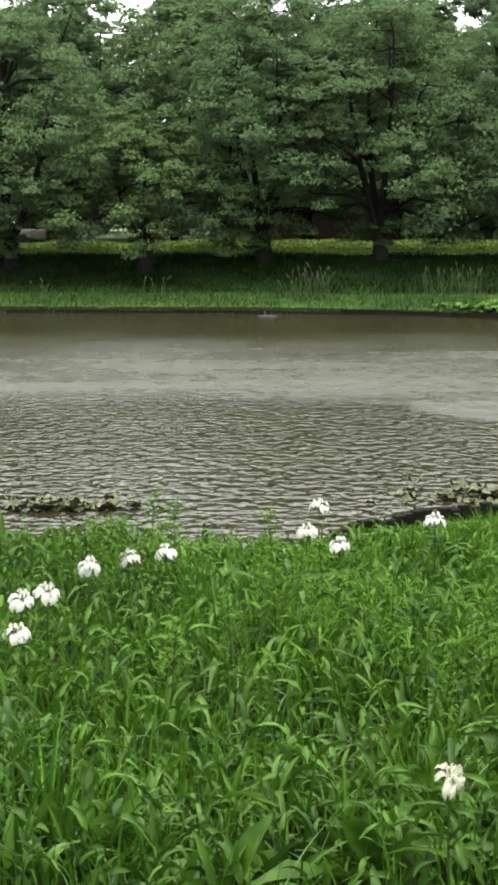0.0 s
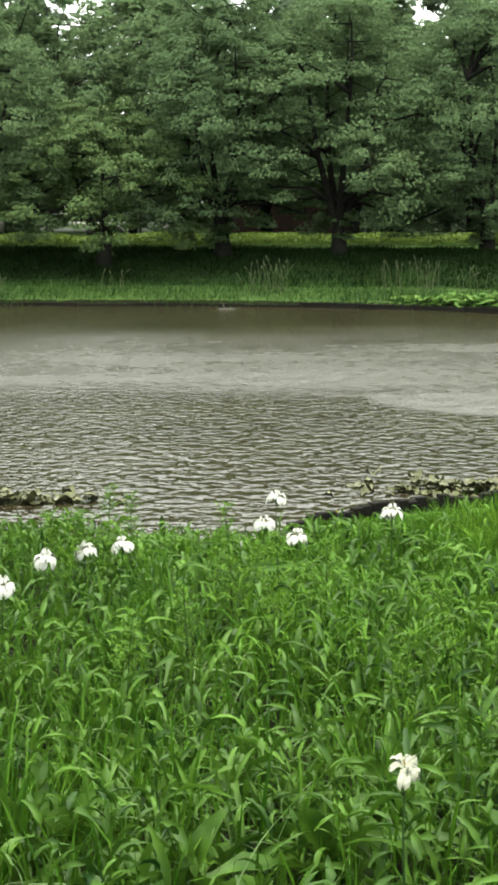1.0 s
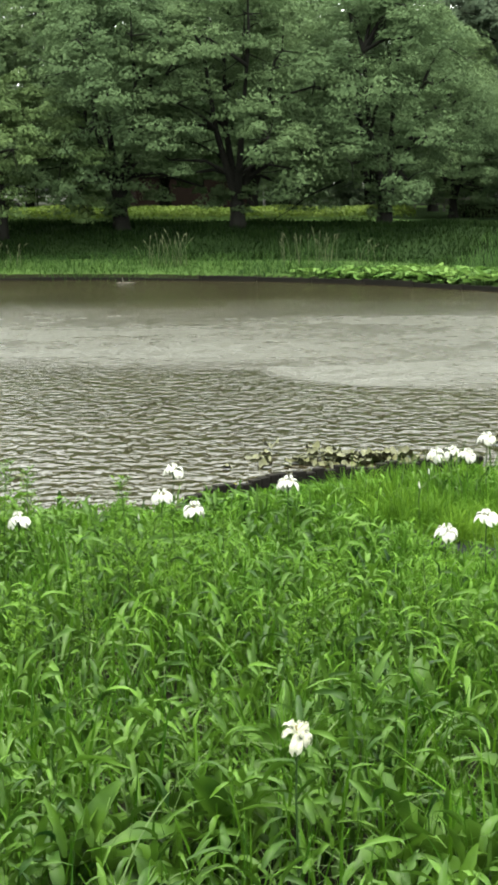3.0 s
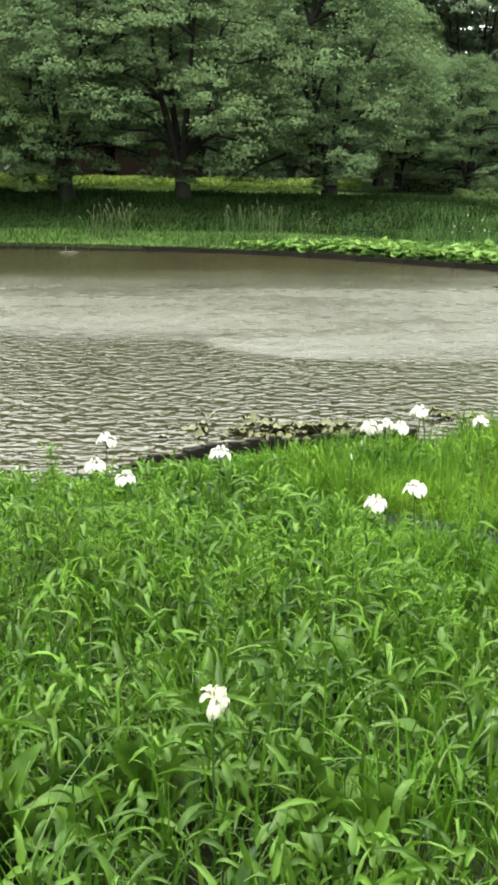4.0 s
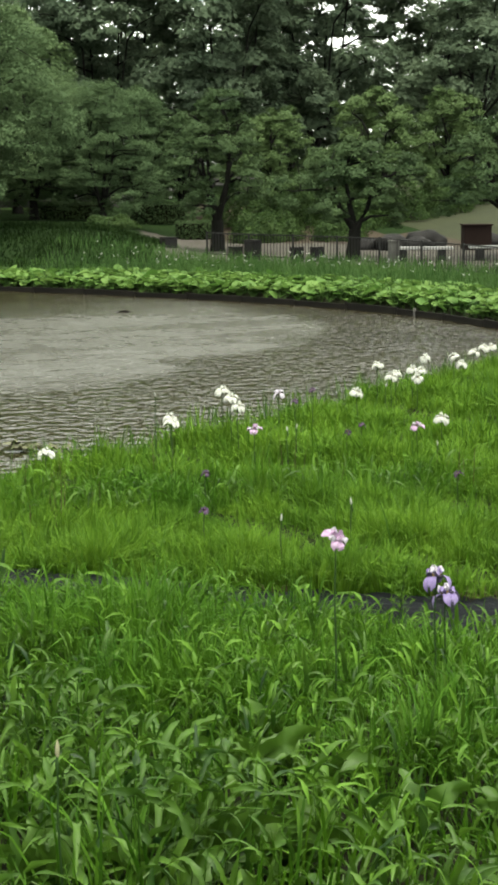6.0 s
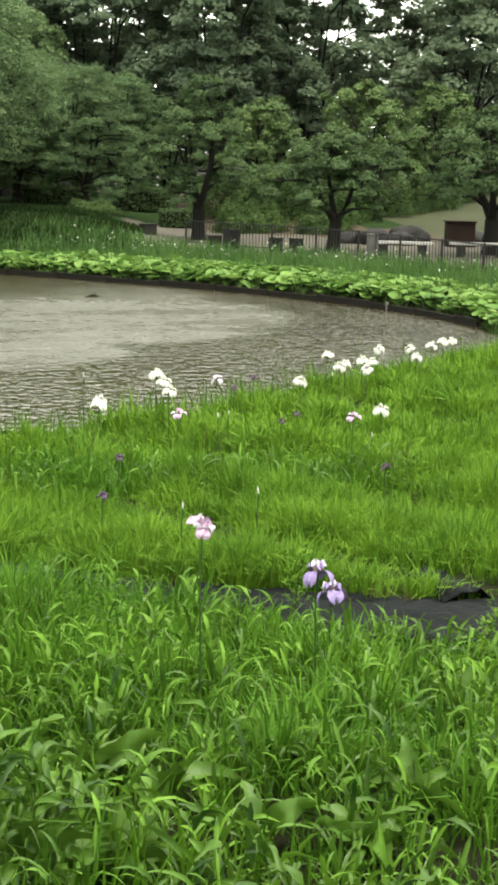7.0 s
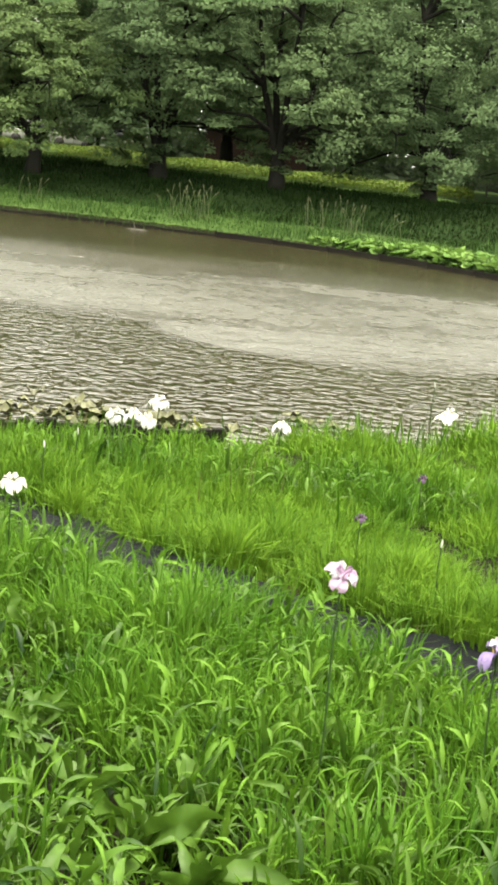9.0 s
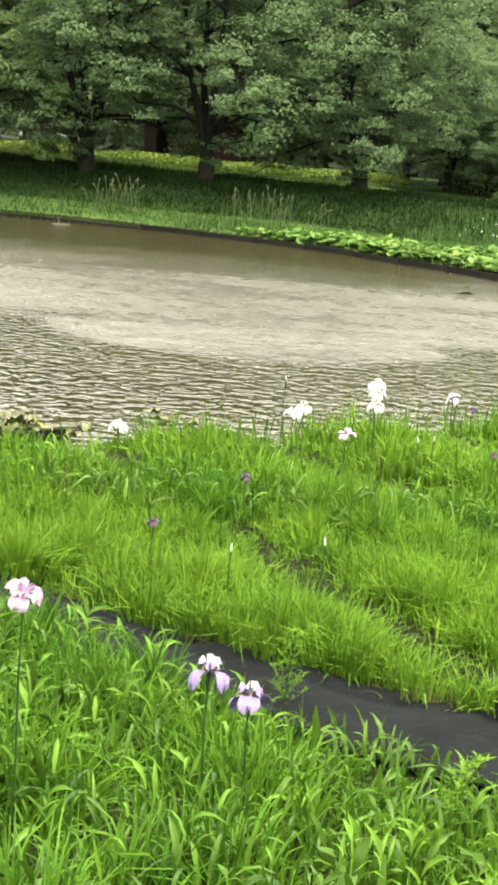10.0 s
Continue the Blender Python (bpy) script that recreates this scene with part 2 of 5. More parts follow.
def mesh_of(name, verts, faces, material=None, smooth=True):
    """A mesh from arrays; every face has the same number of corners, or faces is a list of such arrays."""
    me = bpy.data.meshes.new(name)
    groups = faces if isinstance(faces, list) else [faces]
    groups = [np.asarray(g, np.int32) for g in groups if len(g)]
    loops = np.concatenate([g.ravel() for g in groups])
    sizes = np.concatenate([np.full(len(g), g.shape[1], np.int32) for g in groups])
    me.vertices.add(len(verts))
    me.vertices.foreach_set("co", np.asarray(verts, np.float32).ravel())
    me.loops.add(len(loops))
    me.loops.foreach_set("vertex_index", loops)
    me.polygons.add(len(sizes))
    me.polygons.foreach_set("loop_start", np.r_[0, np.cumsum(sizes)[:-1]].astype(np.int32))
    me.polygons.foreach_set("loop_total", sizes)
    me.update(calc_edges=True)
    me.validate()
    me.shade_smooth() if smooth else me.shade_flat()
    if material:
        me.materials.append(material)
    return me


def bm_mesh(name, bm, material, smooth=False):
    me = bpy.data.meshes.new(name)
    bm.to_mesh(me)
    bm.free()
    me.shade_smooth() if smooth else me.shade_flat()
    me.materials.append(material)
    return me


def child(name, me, parent, m=None, label=""):
    ob = new(name, me)
    ob.parent = parent
    if m is not None:
        ob.matrix_local = m
    return tagged(ob, label)


def thing(name, label, category, m=None, group="", kind=""):
    ob = new(name)
    ob.empty_display_size = 0.1
    if m is not None:
        ob.matrix_world = m
    return tagged(ob, label, category, group, kind)


def box_bm(sx, sy, sz, bevel=0.0, at=(0, 0, 0), bm=None):
    """A box that stands on at, with its edges rounded."""
    bm = bm or bmesh.new()
    made = bmesh.ops.create_cube(bm, size=1.0, matrix=Matrix.LocRotScale((at[0], at[1], at[2] + sz / 2), None, (sx, sy, sz)))
    if bevel:
        edges = list({e for v in made["verts"] for e in v.link_edges})
        bmesh.ops.bevel(bm, geom=edges, offset=bevel, segments=2, affect="EDGES", profile=0.6)
    return bm


def tubes(paths, sides=7):
    """Round tubes along paths of (point, radius), as verts and faces."""
    vs, fs, base = [], [], 0
    ring = np.linspace(0, 2 * np.pi, sides, endpoint=False)
    for path in paths:
        pts = np.array([p for p, _ in path], float)
        rad = np.array([r for _, r in path], float)
        way = np.gradient(pts, axis=0)
        way /= np.linalg.norm(way, axis=1, keepdims=True) + 1e-9
        ref = np.where(np.abs(way[:, 2:3]) > 0.9, [[1.0, 0, 0]], [[0, 0, 1.0]])
        a = np.cross(way, ref)
        a /= np.linalg.norm(a, axis=1, keepdims=True) + 1e-9
        b = np.cross(way, a)
        v = pts[:, None] + rad[:, None, None] * (np.cos(ring)[None, :, None] * a[:, None] + np.sin(ring)[None, :, None] * b[:, None])
        vs.append(v.reshape(-1, 3))
        k, s = np.meshgrid(np.arange(len(pts) - 1), np.arange(sides), indexing="ij")
        s2 = (s + 1) % sides
        f = np.stack([base + k * sides + s, base + k * sides + s2, base + (k + 1) * sides + s2, base + (k + 1) * sides + s], -1)
        fs.append(f.reshape(-1, 4))
        base += len(pts) * sides
    return np.concatenate(vs), np.concatenate(fs)


def blades(rng, base, height, width, bend, segs=4, profile="grass", lean=0.12, droop=0.0, twist=0.0, fold=0.0, az=None, crinkle=13.0):
    """Ribbon leaves that rise from base points and arch over; with a fold they have a midrib below their edges."""
    n = len(base)
    az = rng.uniform(0, 2 * np.pi, n) if az is None else az
    out = np.stack([np.cos(az), np.sin(az), 0 * az], 1)
    turn = az + np.pi / 2 + rng.normal(0, 0.5, n)
    side = np.stack([np.cos(turn), np.sin(turn), rng.normal(0, 0.25, n)], 1)
    s = np.linspace(0, 1, segs + 1)
    if profile == "grass":
        w = np.clip(1.05 - s**1.7, 0.03, 1)
    elif profile == "leaf":
        w = np.clip(np.sin(np.pi * (0.06 + 0.93 * s)) ** 0.8, 0.05, 1)
    elif profile == "dock":
        w = np.clip(np.sin(np.pi * (0.05 + 0.93 * s**0.75)) ** 0.6, 0.06, 1)
    else:
        w = np.clip(np.minimum(1, 3.2 * (1 - s)) * (0.7 + 0.3 * s), 0.03, 1)
    b = np.asarray(bend)[:, None]
    run = lean * s[None] + b * s[None] ** 2.2
    rise = s[None] * (1 - 0.18 * b) - b * np.asarray(droop) * s[None] ** 3.2
    mid = base[:, None] + height[:, None, None] * (run[..., None] * out[:, None] + rise[..., None] * np.array([0, 0, 1.0]))
    way = np.gradient(mid, axis=1)
    way /= np.linalg.norm(way, axis=2, keepdims=True) + 1e-9
    across = np.broadcast_to(side[:, None], mid.shape)
    face = np.cross(way, across)
    ang = (rng.normal(0, 1, n) * twist)[:, None] * s[None]
    across = np.cos(ang)[..., None] * across + np.sin(ang)[..., None] * face
    reach = (width[:, None] * w[None] / 2)[..., None]
    if fold:
        lift = np.cross(way, across) * reach * fold
        lift *= np.sign(lift[..., 2:3] + 1e-6)
        ripple = 1 + 0.4 * np.sin(crinkle * s[None] + rng.uniform(0, 6, n)[:, None])[..., None]
        reach = reach * (0.86 + 0.5 * (ripple - 1))
        v = np.stack([mid - reach * across + lift * ripple, mid, mid + reach * across + lift * (2 - ripple)], 2)
        k = np.arange(segs)
        quad = np.concatenate([np.stack([3 * k, 3 * k + 1, 3 * k + 4, 3 * k + 3], 1), np.stack([3 * k + 1, 3 * k + 2, 3 * k + 5, 3 * k + 4], 1)])
    else:
        v = np.stack([mid - reach * across, mid + reach * across], 2)
        k = np.arange(segs)
        quad = np.stack([2 * k, 2 * k + 1, 2 * k + 3, 2 * k + 2], 1)
    per = v.shape[1] * v.shape[2]
    f = (np.arange(n)[:, None, None] * per + quad[None]).reshape(-1, 4)
    return v.reshape(-1, 3), f


def joined(parts):
    vs, fs, base = [], [], 0
    for v, f in parts:
        vs.append(v)
        fs.append(f + base)
        base += len(v)
    return np.concatenate(vs), np.concatenate(fs)


def scatter_leaves(rng, centre, normal, length, width):
    """Flat pointed leaves (a diamond of two triangles, folded a little) at centres, facing about the normals."""
    n = len(centre)
    nrm = normal / (np.linalg.norm(normal, axis=1, keepdims=True) + 1e-9)
    any_way = rng.normal(size=(n, 3))
    a = np.cross(nrm, any_way)
    a /= np.linalg.norm(a, axis=1, keepdims=True) + 1e-9
    b = np.cross(nrm, a)
    L, W = length[:, None], width[:, None]
    v = np.stack([centre - a * L / 2, centre + b * W / 2 + nrm * W * 0.15, centre + a * L / 2, centre - b * W / 2 + nrm * W * 0.15], 1)
    f = np.arange(4 * n).reshape(-1, 4)
    return v.reshape(-1, 3), f


# ------------------------------------------------------------ lie of the land
def rounded(points, times=2, closed=True):
    p = np.array(points, float)
    for _ in range(times):
        q = np.roll(p, -1, 0)
        if closed:
            p = np.stack([0.75 * p + 0.25 * q, 0.25 * p + 0.75 * q], 1).reshape(-1, 2)
        else:
            a, c = p[:-1], p[1:]
            p = np.concatenate([p[:1], np.stack([0.75 * a + 0.25 * c, 0.25 * a + 0.75 * c], 1).reshape(-1, 2), p[-1:]])
    return p


FAR_SHORE = [(-75, 53.6), (-30, 53.3), (-9, 53), (0, 52.2), (5, 51), (8.5, 49), (11, 46), (13.5, 42.6), (16, 38.8), (17.6, 35), (18.3, 31.5), (18.2, 28.5)]
NEAR_SHORE = [(17.2, 25.5), (15.6, 23.4), (13.2, 21.6), (11, 20), (9, 18.3), (7, 16.9), (5.5, 15.9), (4.2, 15.2), (3.2, 14.9), (2.2, 14.9), (1.4, 14.4), (0.6, 13.6), (-2, 13.3), (-8, 13), (-20, 12.5), (-75, 11)]
POND = rounded(FAR_SHORE + NEAR_SHORE)
SHORE = rounded(FAR_SHORE, 2, False)
LINER = [(0.3, 13.45), (1.2, 13.95), (2.2, 14.55), (3.3, 14.85)]
WALKWAY = rounded([(1.9, 15.2), (2.0, 13.2), (2.35, 12.0), (3.0, 11.25), (3.9, 10.45), (4.8, 9.9), (5.4, 9.5), (6.1, 9.0), (6.7, 8.6), (7.2, 8.3), (9.0, 7.4), (12, 6.6)], 2, False)
FURROW = (0.89, 0.45, 2.1)  # the beds beyond the walkway: across them, and from furrow to furrow


def bare_half(x):
    """Half the width of the walkway that the grass leaves bare."""
    return np.interp(x, [2.4, 2.9, 3.6, 5.2, 5.8], [0.10, 0.20, 0.33, 0.36, 0.39])



def to_line(x, y, line):
    """The distance of points from a polyline."""
    best = np.full(np.shape(x), 1e9)
    for (ax, ay), (bx, by) in zip(line[:-1], line[1:]):
        dx, dy = bx - ax, by - ay
        t = np.clip(((x - ax) * dx + (y - ay) * dy) / (dx * dx + dy * dy + 1e-12), 0, 1)
        best = np.minimum(best, np.hypot(x - ax - t * dx, y - ay - t * dy))
    return best


def in_pond(x, y):
    inside = np.zeros(np.shape(x), bool)
    for (ax, ay), (bx, by) in zip(POND, np.roll(POND, -1, 0)):
        if ay == by:
            continue
        cross = (ay > y) != (by > y)
        inside ^= cross & (x < (bx - ax) * (y - ay) / (by - ay) + ax)
    return inside


def shore_distance(x, y):
    """Metres from the water's edge: positive on land."""
    d = to_line(x, y, np.concatenate([POND, POND[:1]]))
    return np.where(in_pond(x, y), -d, d)


def blend(v, a, b):
    t = np.clip((v - a) / (b - a), 0, 1)
    return t * t * (3 - 2 * t)


def land(x, y):
    """The height of the ground."""
    x, y = np.asarray(x, float), np.asarray(y, float)
    d = shore_distance(x, y)
    left = np.interp(d, [0, 0.3, 1.5, 4, 6, 8, 12, 30, 200], [-0.1, 0.2, 0.32, 0.7, 1.3, 1.7, 1.75, 1.9, 2.3])
    right = np.interp(d, [0, 0.3, 3, 5.5, 6, 19, 23, 30, 40, 200], [-0.1, 0.25, 0.5, 0.68, 0.74, 0.95, 1.6, 2.6, 3.3, 3.5])
    w = blend(x - 0.25 * (y - 45), 12.5, 17.5)
    far = left * (1 - w) + right * w
    foot = y - (2.9 + 0.22 * x)
    near = 0.12 + 0.45 * np.clip(-foot, 0, 3.1) + 0.03 * np.sin(1.7 * x + 0.8 * y) * blend(foot, 0, 2)
    near = np.where(d < 0.5, np.minimum(near, np.interp(d, [0, 0.5], [-0.1, 0.12])), near)
    side = blend(y - 0.55 * np.maximum(x - 14, 0), 23, 28)
    z = near * (1 - side) + far * side
    return np.where(d < 0, np.interp(-d, [0, 0.4, 2], [-0.1, -0.35, -0.7]), z)


def axis(parts):
    """Grid lines from stretches (start, end, step)."""
    return np.unique(np.concatenate([np.arange(a, b, s) for a, b, s in parts]).round(4))


def build_ground():
    gx = axis([(-2000, -200, 300), (-200, -30, 17), (-30, -4, 0.6), (-4, 24, 0.25), (24, 60, 1.5), (60, 200, 14), (200, 2001, 300)])
    gy = axis([(-2000, -100, 380), (-100, -4, 8), (-4, 24, 0.3), (24, 50.4, 0.22), (50.4, 54.6, 0.07), (54.6, 56, 0.22), (56, 64, 0.6), (64, 100, 3), (100, 300, 20), (300, 2001, 340)])
    X, Y = np.meshgrid(gx, gy, indexing="ij")
    Z = land(X, Y)
    v = np.stack([X, Y, Z], -1).reshape(-1, 3)
    i, j = np.meshgrid(np.arange(len(gx) - 1), np.arange(len(gy) - 1), indexing="ij")
    k = i * len(gy) + j
    f = np.stack([k, k + len(gy), k + len(gy) + 1, k + 1], -1).reshape(-1, 4)
    me = mesh_of("ground", v, f, M_LAWN)
    for m in (M_SOIL, M_PATH, M_EARTH, M_DRYLAWN, M_SLOPE):
        me.materials.append(m)
    c = v[f].mean(1)
    d = shore_distance(c[:, 0], c[:, 1])
    rightside = c[:, 0] - 0.25 * (c[:, 1] - 45) > 15
    which = np.zeros(len(f), np.int32)
    which[(c[:, 1] < 23) & (np.abs(c[:, 0]) < 40) & (c[:, 1] > 3)] = 1
    which[d < 0.3] = 1
    # slot 5 paints the trees' shade onto the slope
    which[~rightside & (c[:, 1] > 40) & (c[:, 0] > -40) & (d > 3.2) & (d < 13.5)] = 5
    which[rightside & (c[:, 1] > 26) & (d > 5.7) & (d < 19.0)] = 2
    which[rightside & (c[:, 1] > 26) & (d >= 17.5) & (d < np.where(c[:, 0] < 27, 30.0, 21.0)) & (c[:, 0] > 22.3) & (c[:, 0] < 30)] = 3
    # the same painted shade behind the mound
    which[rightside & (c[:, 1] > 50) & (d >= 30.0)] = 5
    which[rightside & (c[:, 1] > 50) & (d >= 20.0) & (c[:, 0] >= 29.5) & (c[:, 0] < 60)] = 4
    # remaining lawn beyond the right bank gets the shade colour too
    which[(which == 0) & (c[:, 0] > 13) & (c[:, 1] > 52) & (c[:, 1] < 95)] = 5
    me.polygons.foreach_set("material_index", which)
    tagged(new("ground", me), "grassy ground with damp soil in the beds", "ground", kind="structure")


build_ground()
wv = np.array([(-75, 8, 0), (24, 8, 0), (24, 58, 0), (-75, 58, 0)], float)
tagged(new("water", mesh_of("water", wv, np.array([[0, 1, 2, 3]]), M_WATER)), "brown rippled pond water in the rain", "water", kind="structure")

# ------------------------------------------------------------ trees


def tree_meshes(seed, height, spread, clear, leaf, lobes, pads, leaves, material, lobe=0.36, low=0.72, shoots=0, thick=1.0, stems=4):
    """A forked trunk whose limbs end in rounded boughs; each bough is a heap of leafy sprays with gaps between."""
    rng = np.random.default_rng(seed)
    r0 = (0.020 * height + 0.07) * thick
    fork = clear * 0.8
    lean = rng.normal(0, 0.06, 2) * fork
    paths = [[((0, 0, -0.3), r0 * 1.5), ((0, 0, 0.12), r0 * 1.12), ((lean[0] * 0.5, lean[1] * 0.5, fork * 0.55), r0 * 0.95), ((lean[0], lean[1], fork), r0 * 0.9)]]
    root = np.array([lean[0], lean[1], fork - 0.05])
    # boughs in a spiral up the crown
    k = np.arange(lobes)
    f = (k + 0.5) / lobes
    az = k * 2.399 + rng.normal(0, 0.25, lobes)
    ring = spread * (1 - lobe * 0.8) * np.interp(f, [0, 0.3, 0.65, 0.9, 1], [low, 1.0, 0.78, 0.4, 0.08]) * rng.uniform(0.78, 1.12, lobes)
    ring = np.where(k % 4 == 3, ring * 0.45, ring)
    size = spread * lobe * rng.uniform(0.72, 1.2, lobes)
    z = clear + 0.25 * size + (height - clear - 0.85 * size) * f + rng.normal(0, 0.04, lobes) * height
    centre = np.stack([ring * np.cos(az), ring * np.sin(az), z], 1)
    # main stems, and a limb from the best stem to each bough
    tops = []
    for q in range(stems):
        a = q * 2 * np.pi / stems + rng.uniform(-0.4, 0.4)
        end = np.array([np.cos(a) * spread * 0.3, np.sin(a) * spread * 0.3, fork + (height - fork) * rng.uniform(0.45, 0.65)])
        mid = root * 0.5 + end * 0.5 + np.array([np.cos(a), np.sin(a), 0]) * spread * 0.06 + rng.normal(0, 0.05, 3) * spread * 0.4
        line = [root, root * 0.72 + mid * 0.28, mid, end]
        paths.append([(tuple(p), r0 * w) for p, w in zip(line, (0.62, 0.52, 0.36, 0.2))])
        tops.append(np.array([root * 0.6 + mid * 0.4, mid, mid * 0.5 + end * 0.5, end]))
    tops = np.concatenate(tops)
    for c, sz in zip(centre, size):
        cost = np.linalg.norm(tops - c, axis=1) + np.where(tops[:, 2] > c[2], 3.0, 0.0)
        b = tops[np.argmin(cost)]
        sag = np.array([0, 0, 0.12 * np.linalg.norm(c - b)])
        paths.append([(tuple(b), r0 * 0.3), (tuple(b * 0.6 + c * 0.4 + sag + rng.normal(0, 0.06, 3)), r0 * 0.2), (tuple(c), r0 * 0.1)])
        for _ in range(3):
            tip = c + rng.normal(0, 0.55, 3) * sz * np.array([1, 1, 0.5])
            paths.append([(tuple(c), r0 * 0.1), (tuple((c + tip) / 2 + rng.normal(0, 0.04, 3)), 0.02), (tuple(tip), 0.01)])
    tv, tf = tubes(paths, 8)
    # sprays over each bough, thickest on its upper and outer sides
    who = np.repeat(k, pads)
    n = len(who)
    u = rng.normal(size=(n, 3))
    u /= np.linalg.norm(u, axis=1, keepdims=True)
    outward = np.stack([np.cos(az), np.sin(az), 0 * az], 1)[who]
    u = u + 0.45 * outward * np.minimum(1, ring / spread * 1.6)[who][:, None] + np.array([0, 0, 0.35])
    u /= np.linalg.norm(u, axis=1, keepdims=True)
    pad = centre[who] + u * (size[who] * rng.uniform(0.55, 1.08, n))[:, None] * np.array([1, 1, 0.8])
    pad_r = size[who] * rng.uniform(0.24, 0.46, n)
    if shoots:
        sh = np.stack([rng.normal(0, 0.32, shoots), rng.normal(0, 0.32, shoots), rng.uniform(0.35, clear + 0.5, shoots)], 1)
        pad, u, pad_r = np.concatenate([pad, sh]), np.concatenate([u, np.tile([[0, 0, 1.0]], (shoots, 1))]), np.concatenate([pad_r, rng.uniform(0.22, 0.4, shoots)])
    pad[:, 2] = np.maximum(pad[:, 2], np.where(np.hypot(pad[:, 0], pad[:, 1]) < 1.2, 0.3, clear * 0.62))
    m = len(pad)
    who = np.repeat(np.arange(m), leaves)
    v = rng.normal(size=(m * leaves, 3))
    v /= np.linalg.norm(v, axis=1, keepdims=True)
    v[:, 2] = np.where(v[:, 2] < 0, v[:, 2] * 0.55, v[:, 2])
    off = v * (pad_r[who] * rng.uniform(0.25, 1.12, len(who)) ** 0.6)[:, None] * np.array([1, 1, 0.62])
    off[:, 2] -= 0.22 * (off[:, 0] ** 2 + off[:, 1] ** 2) / pad_r[who]
    nrm = 0.6 * v + 0.5 * u[who] + np.array([0, 0, 0.55]) + rng.normal(0, 0.3, off.shape)
    lv, lf = scatter_leaves(rng, pad[who] + off, nrm, leaf * rng.uniform(0.6, 1.4, len(who)), leaf * 0.52 * rng.uniform(0.7, 1.3, len(who)))
    return mesh_of("trunk", tv, tf, M_BARK), mesh_of("crown", lv, lf, material, smooth=False)


def make_tree(name, meshes, label, group):
    t = thing(name, label, "tree", group=group)
    child("trunk", meshes[0], t)
    child("crown", meshes[1], t)
    return t


CHERRY = [tree_meshes(11 + k, 10.4, 4.7, 1.25, 0.165, 34, 14, 105, M_TREE, low=0.92, shoots=14, thick=1.2) for k in range(3)]
LOW = [tree_meshes(17, 6.1, 4.1, 1.15, 0.155, 22, 14, 120, M_YOUNG, lobe=0.34, low=1.0, shoots=6, stems=3, thick=1.5)]
BEHIND = [tree_meshes(21 + k, 11.5, 4.8, 1.6, 0.25, 24, 11, 85, M_TREE, low=0.9) for k in range(2)]
SMALL = [tree_meshes(31, 5.8, 2.15, 1.45, 0.13, 19, 11, 100, M_SMALLTREE, lobe=0.37, low=0.8, thick=1.4), tree_meshes(32, 4.1, 2.3, 1.25, 0.13, 15, 11, 100, M_SMALLTREE, lobe=0.33, low=0.95, stems=3, thick=1.6), tree_meshes(33, 5.2, 2.5, 1.2, 0.15, 16, 11, 90, M_YOUNG, lobe=0.36, low=0.9)]
TALL = [tree_meshes(51 + k, 19.0, 6.8, 2.5, 0.40, 36, 12, 68, M_TALL, lobe=0.325, low=0.9, stems=5, thick=0.5) for k in range(2)]
rngt = np.random.default_rng(5)
first = {}


def plant(kind, meshes_list, which, x, y, size, label, group, turn=None, name="tree"):
    key = (kind, which)
    m = Matrix.Translation((x, y, float(land(x, y)))) @ pose(0, 0, 0, 0, 0, rngt.uniform(0, 360) if turn is None else turn)
    if key not in first:
        first[key] = make_tree(name, meshes_list[which], label, group)
        ob = first[key]
        ob.scale = (size,) * 3
        ob.matrix_basis = m @ Matrix.Diagonal((size, size, size, 1))
        return ob
    ob = copy_thing(first[key], m)
    ob.matrix_basis = m @ Matrix.Diagonal((size, size, size, 1))
    return tagged(ob, label)


ROW = "dark-trunked leafy trees along the far bank"
LBL = "broad leafy tree with dark wet trunk on the grassy bank"
for k, (x, y, s) in enumerate([(-20.5, 60, 1.0), (-15, 59.5, 1.0), (-9.5, 59.6, 0.98), (0.6, 59.6, 1.0), (5.2, 59.0, 0.98), (11.0, 58.4, 0.95)]):
    plant("cherry", CHERRY, k % 3, x, y, s, LBL, ROW)
plant("low", LOW, 0, -4.1, 58.6, 1.0, "low spreading light-green tree with a forked dark trunk", ROW, turn=20)
for k, (x, y, s) in enumerate([(15.7, 67.0, 0.68), (17.6, 70.0, 0.62), (18.0, 63.5, 0.55), (21.2, 69.0, 0.58)]):
    plant("cherry", CHERRY, (k + 1) % 3, x, y, s, "smaller dark leafy tree beyond the bank", "smaller trees beyond the bank")
for k, (x, y, s) in enumerate([(-22, 73, 1.05), (-17, 76, 1.1), (-12, 72, 1.0), (-8.7, 74, 1.05), (-4.0, 78, 1.1), (-1.2, 73, 1.0), (2.9, 76, 1.1), (7.0, 73, 1.0), (9.2, 78, 1.1), (13.2, 75, 1.0), (17.5, 80, 0.95)]):
    plant("behind", BEHIND, k % 2, x, y, s, "dense dark tree in the second row behind the bank", "second row of trees")
for k, (which, x, y, s) in enumerate([(0, 19.8, 53.2, 1.0), (1, 22.1, 45.8, 0.98), (1, 26.8, 43.6, 1.15), (2, 25.8, 63, 1.0), (2, 30.2, 61.5, 1.1), (2, 34.5, 63, 1.0), (0, 23.0, 68, 0.8)]):
    plant("small", SMALL, which, x, y, s, "small round-crowned leafy tree beside the path", "small trees by the path")
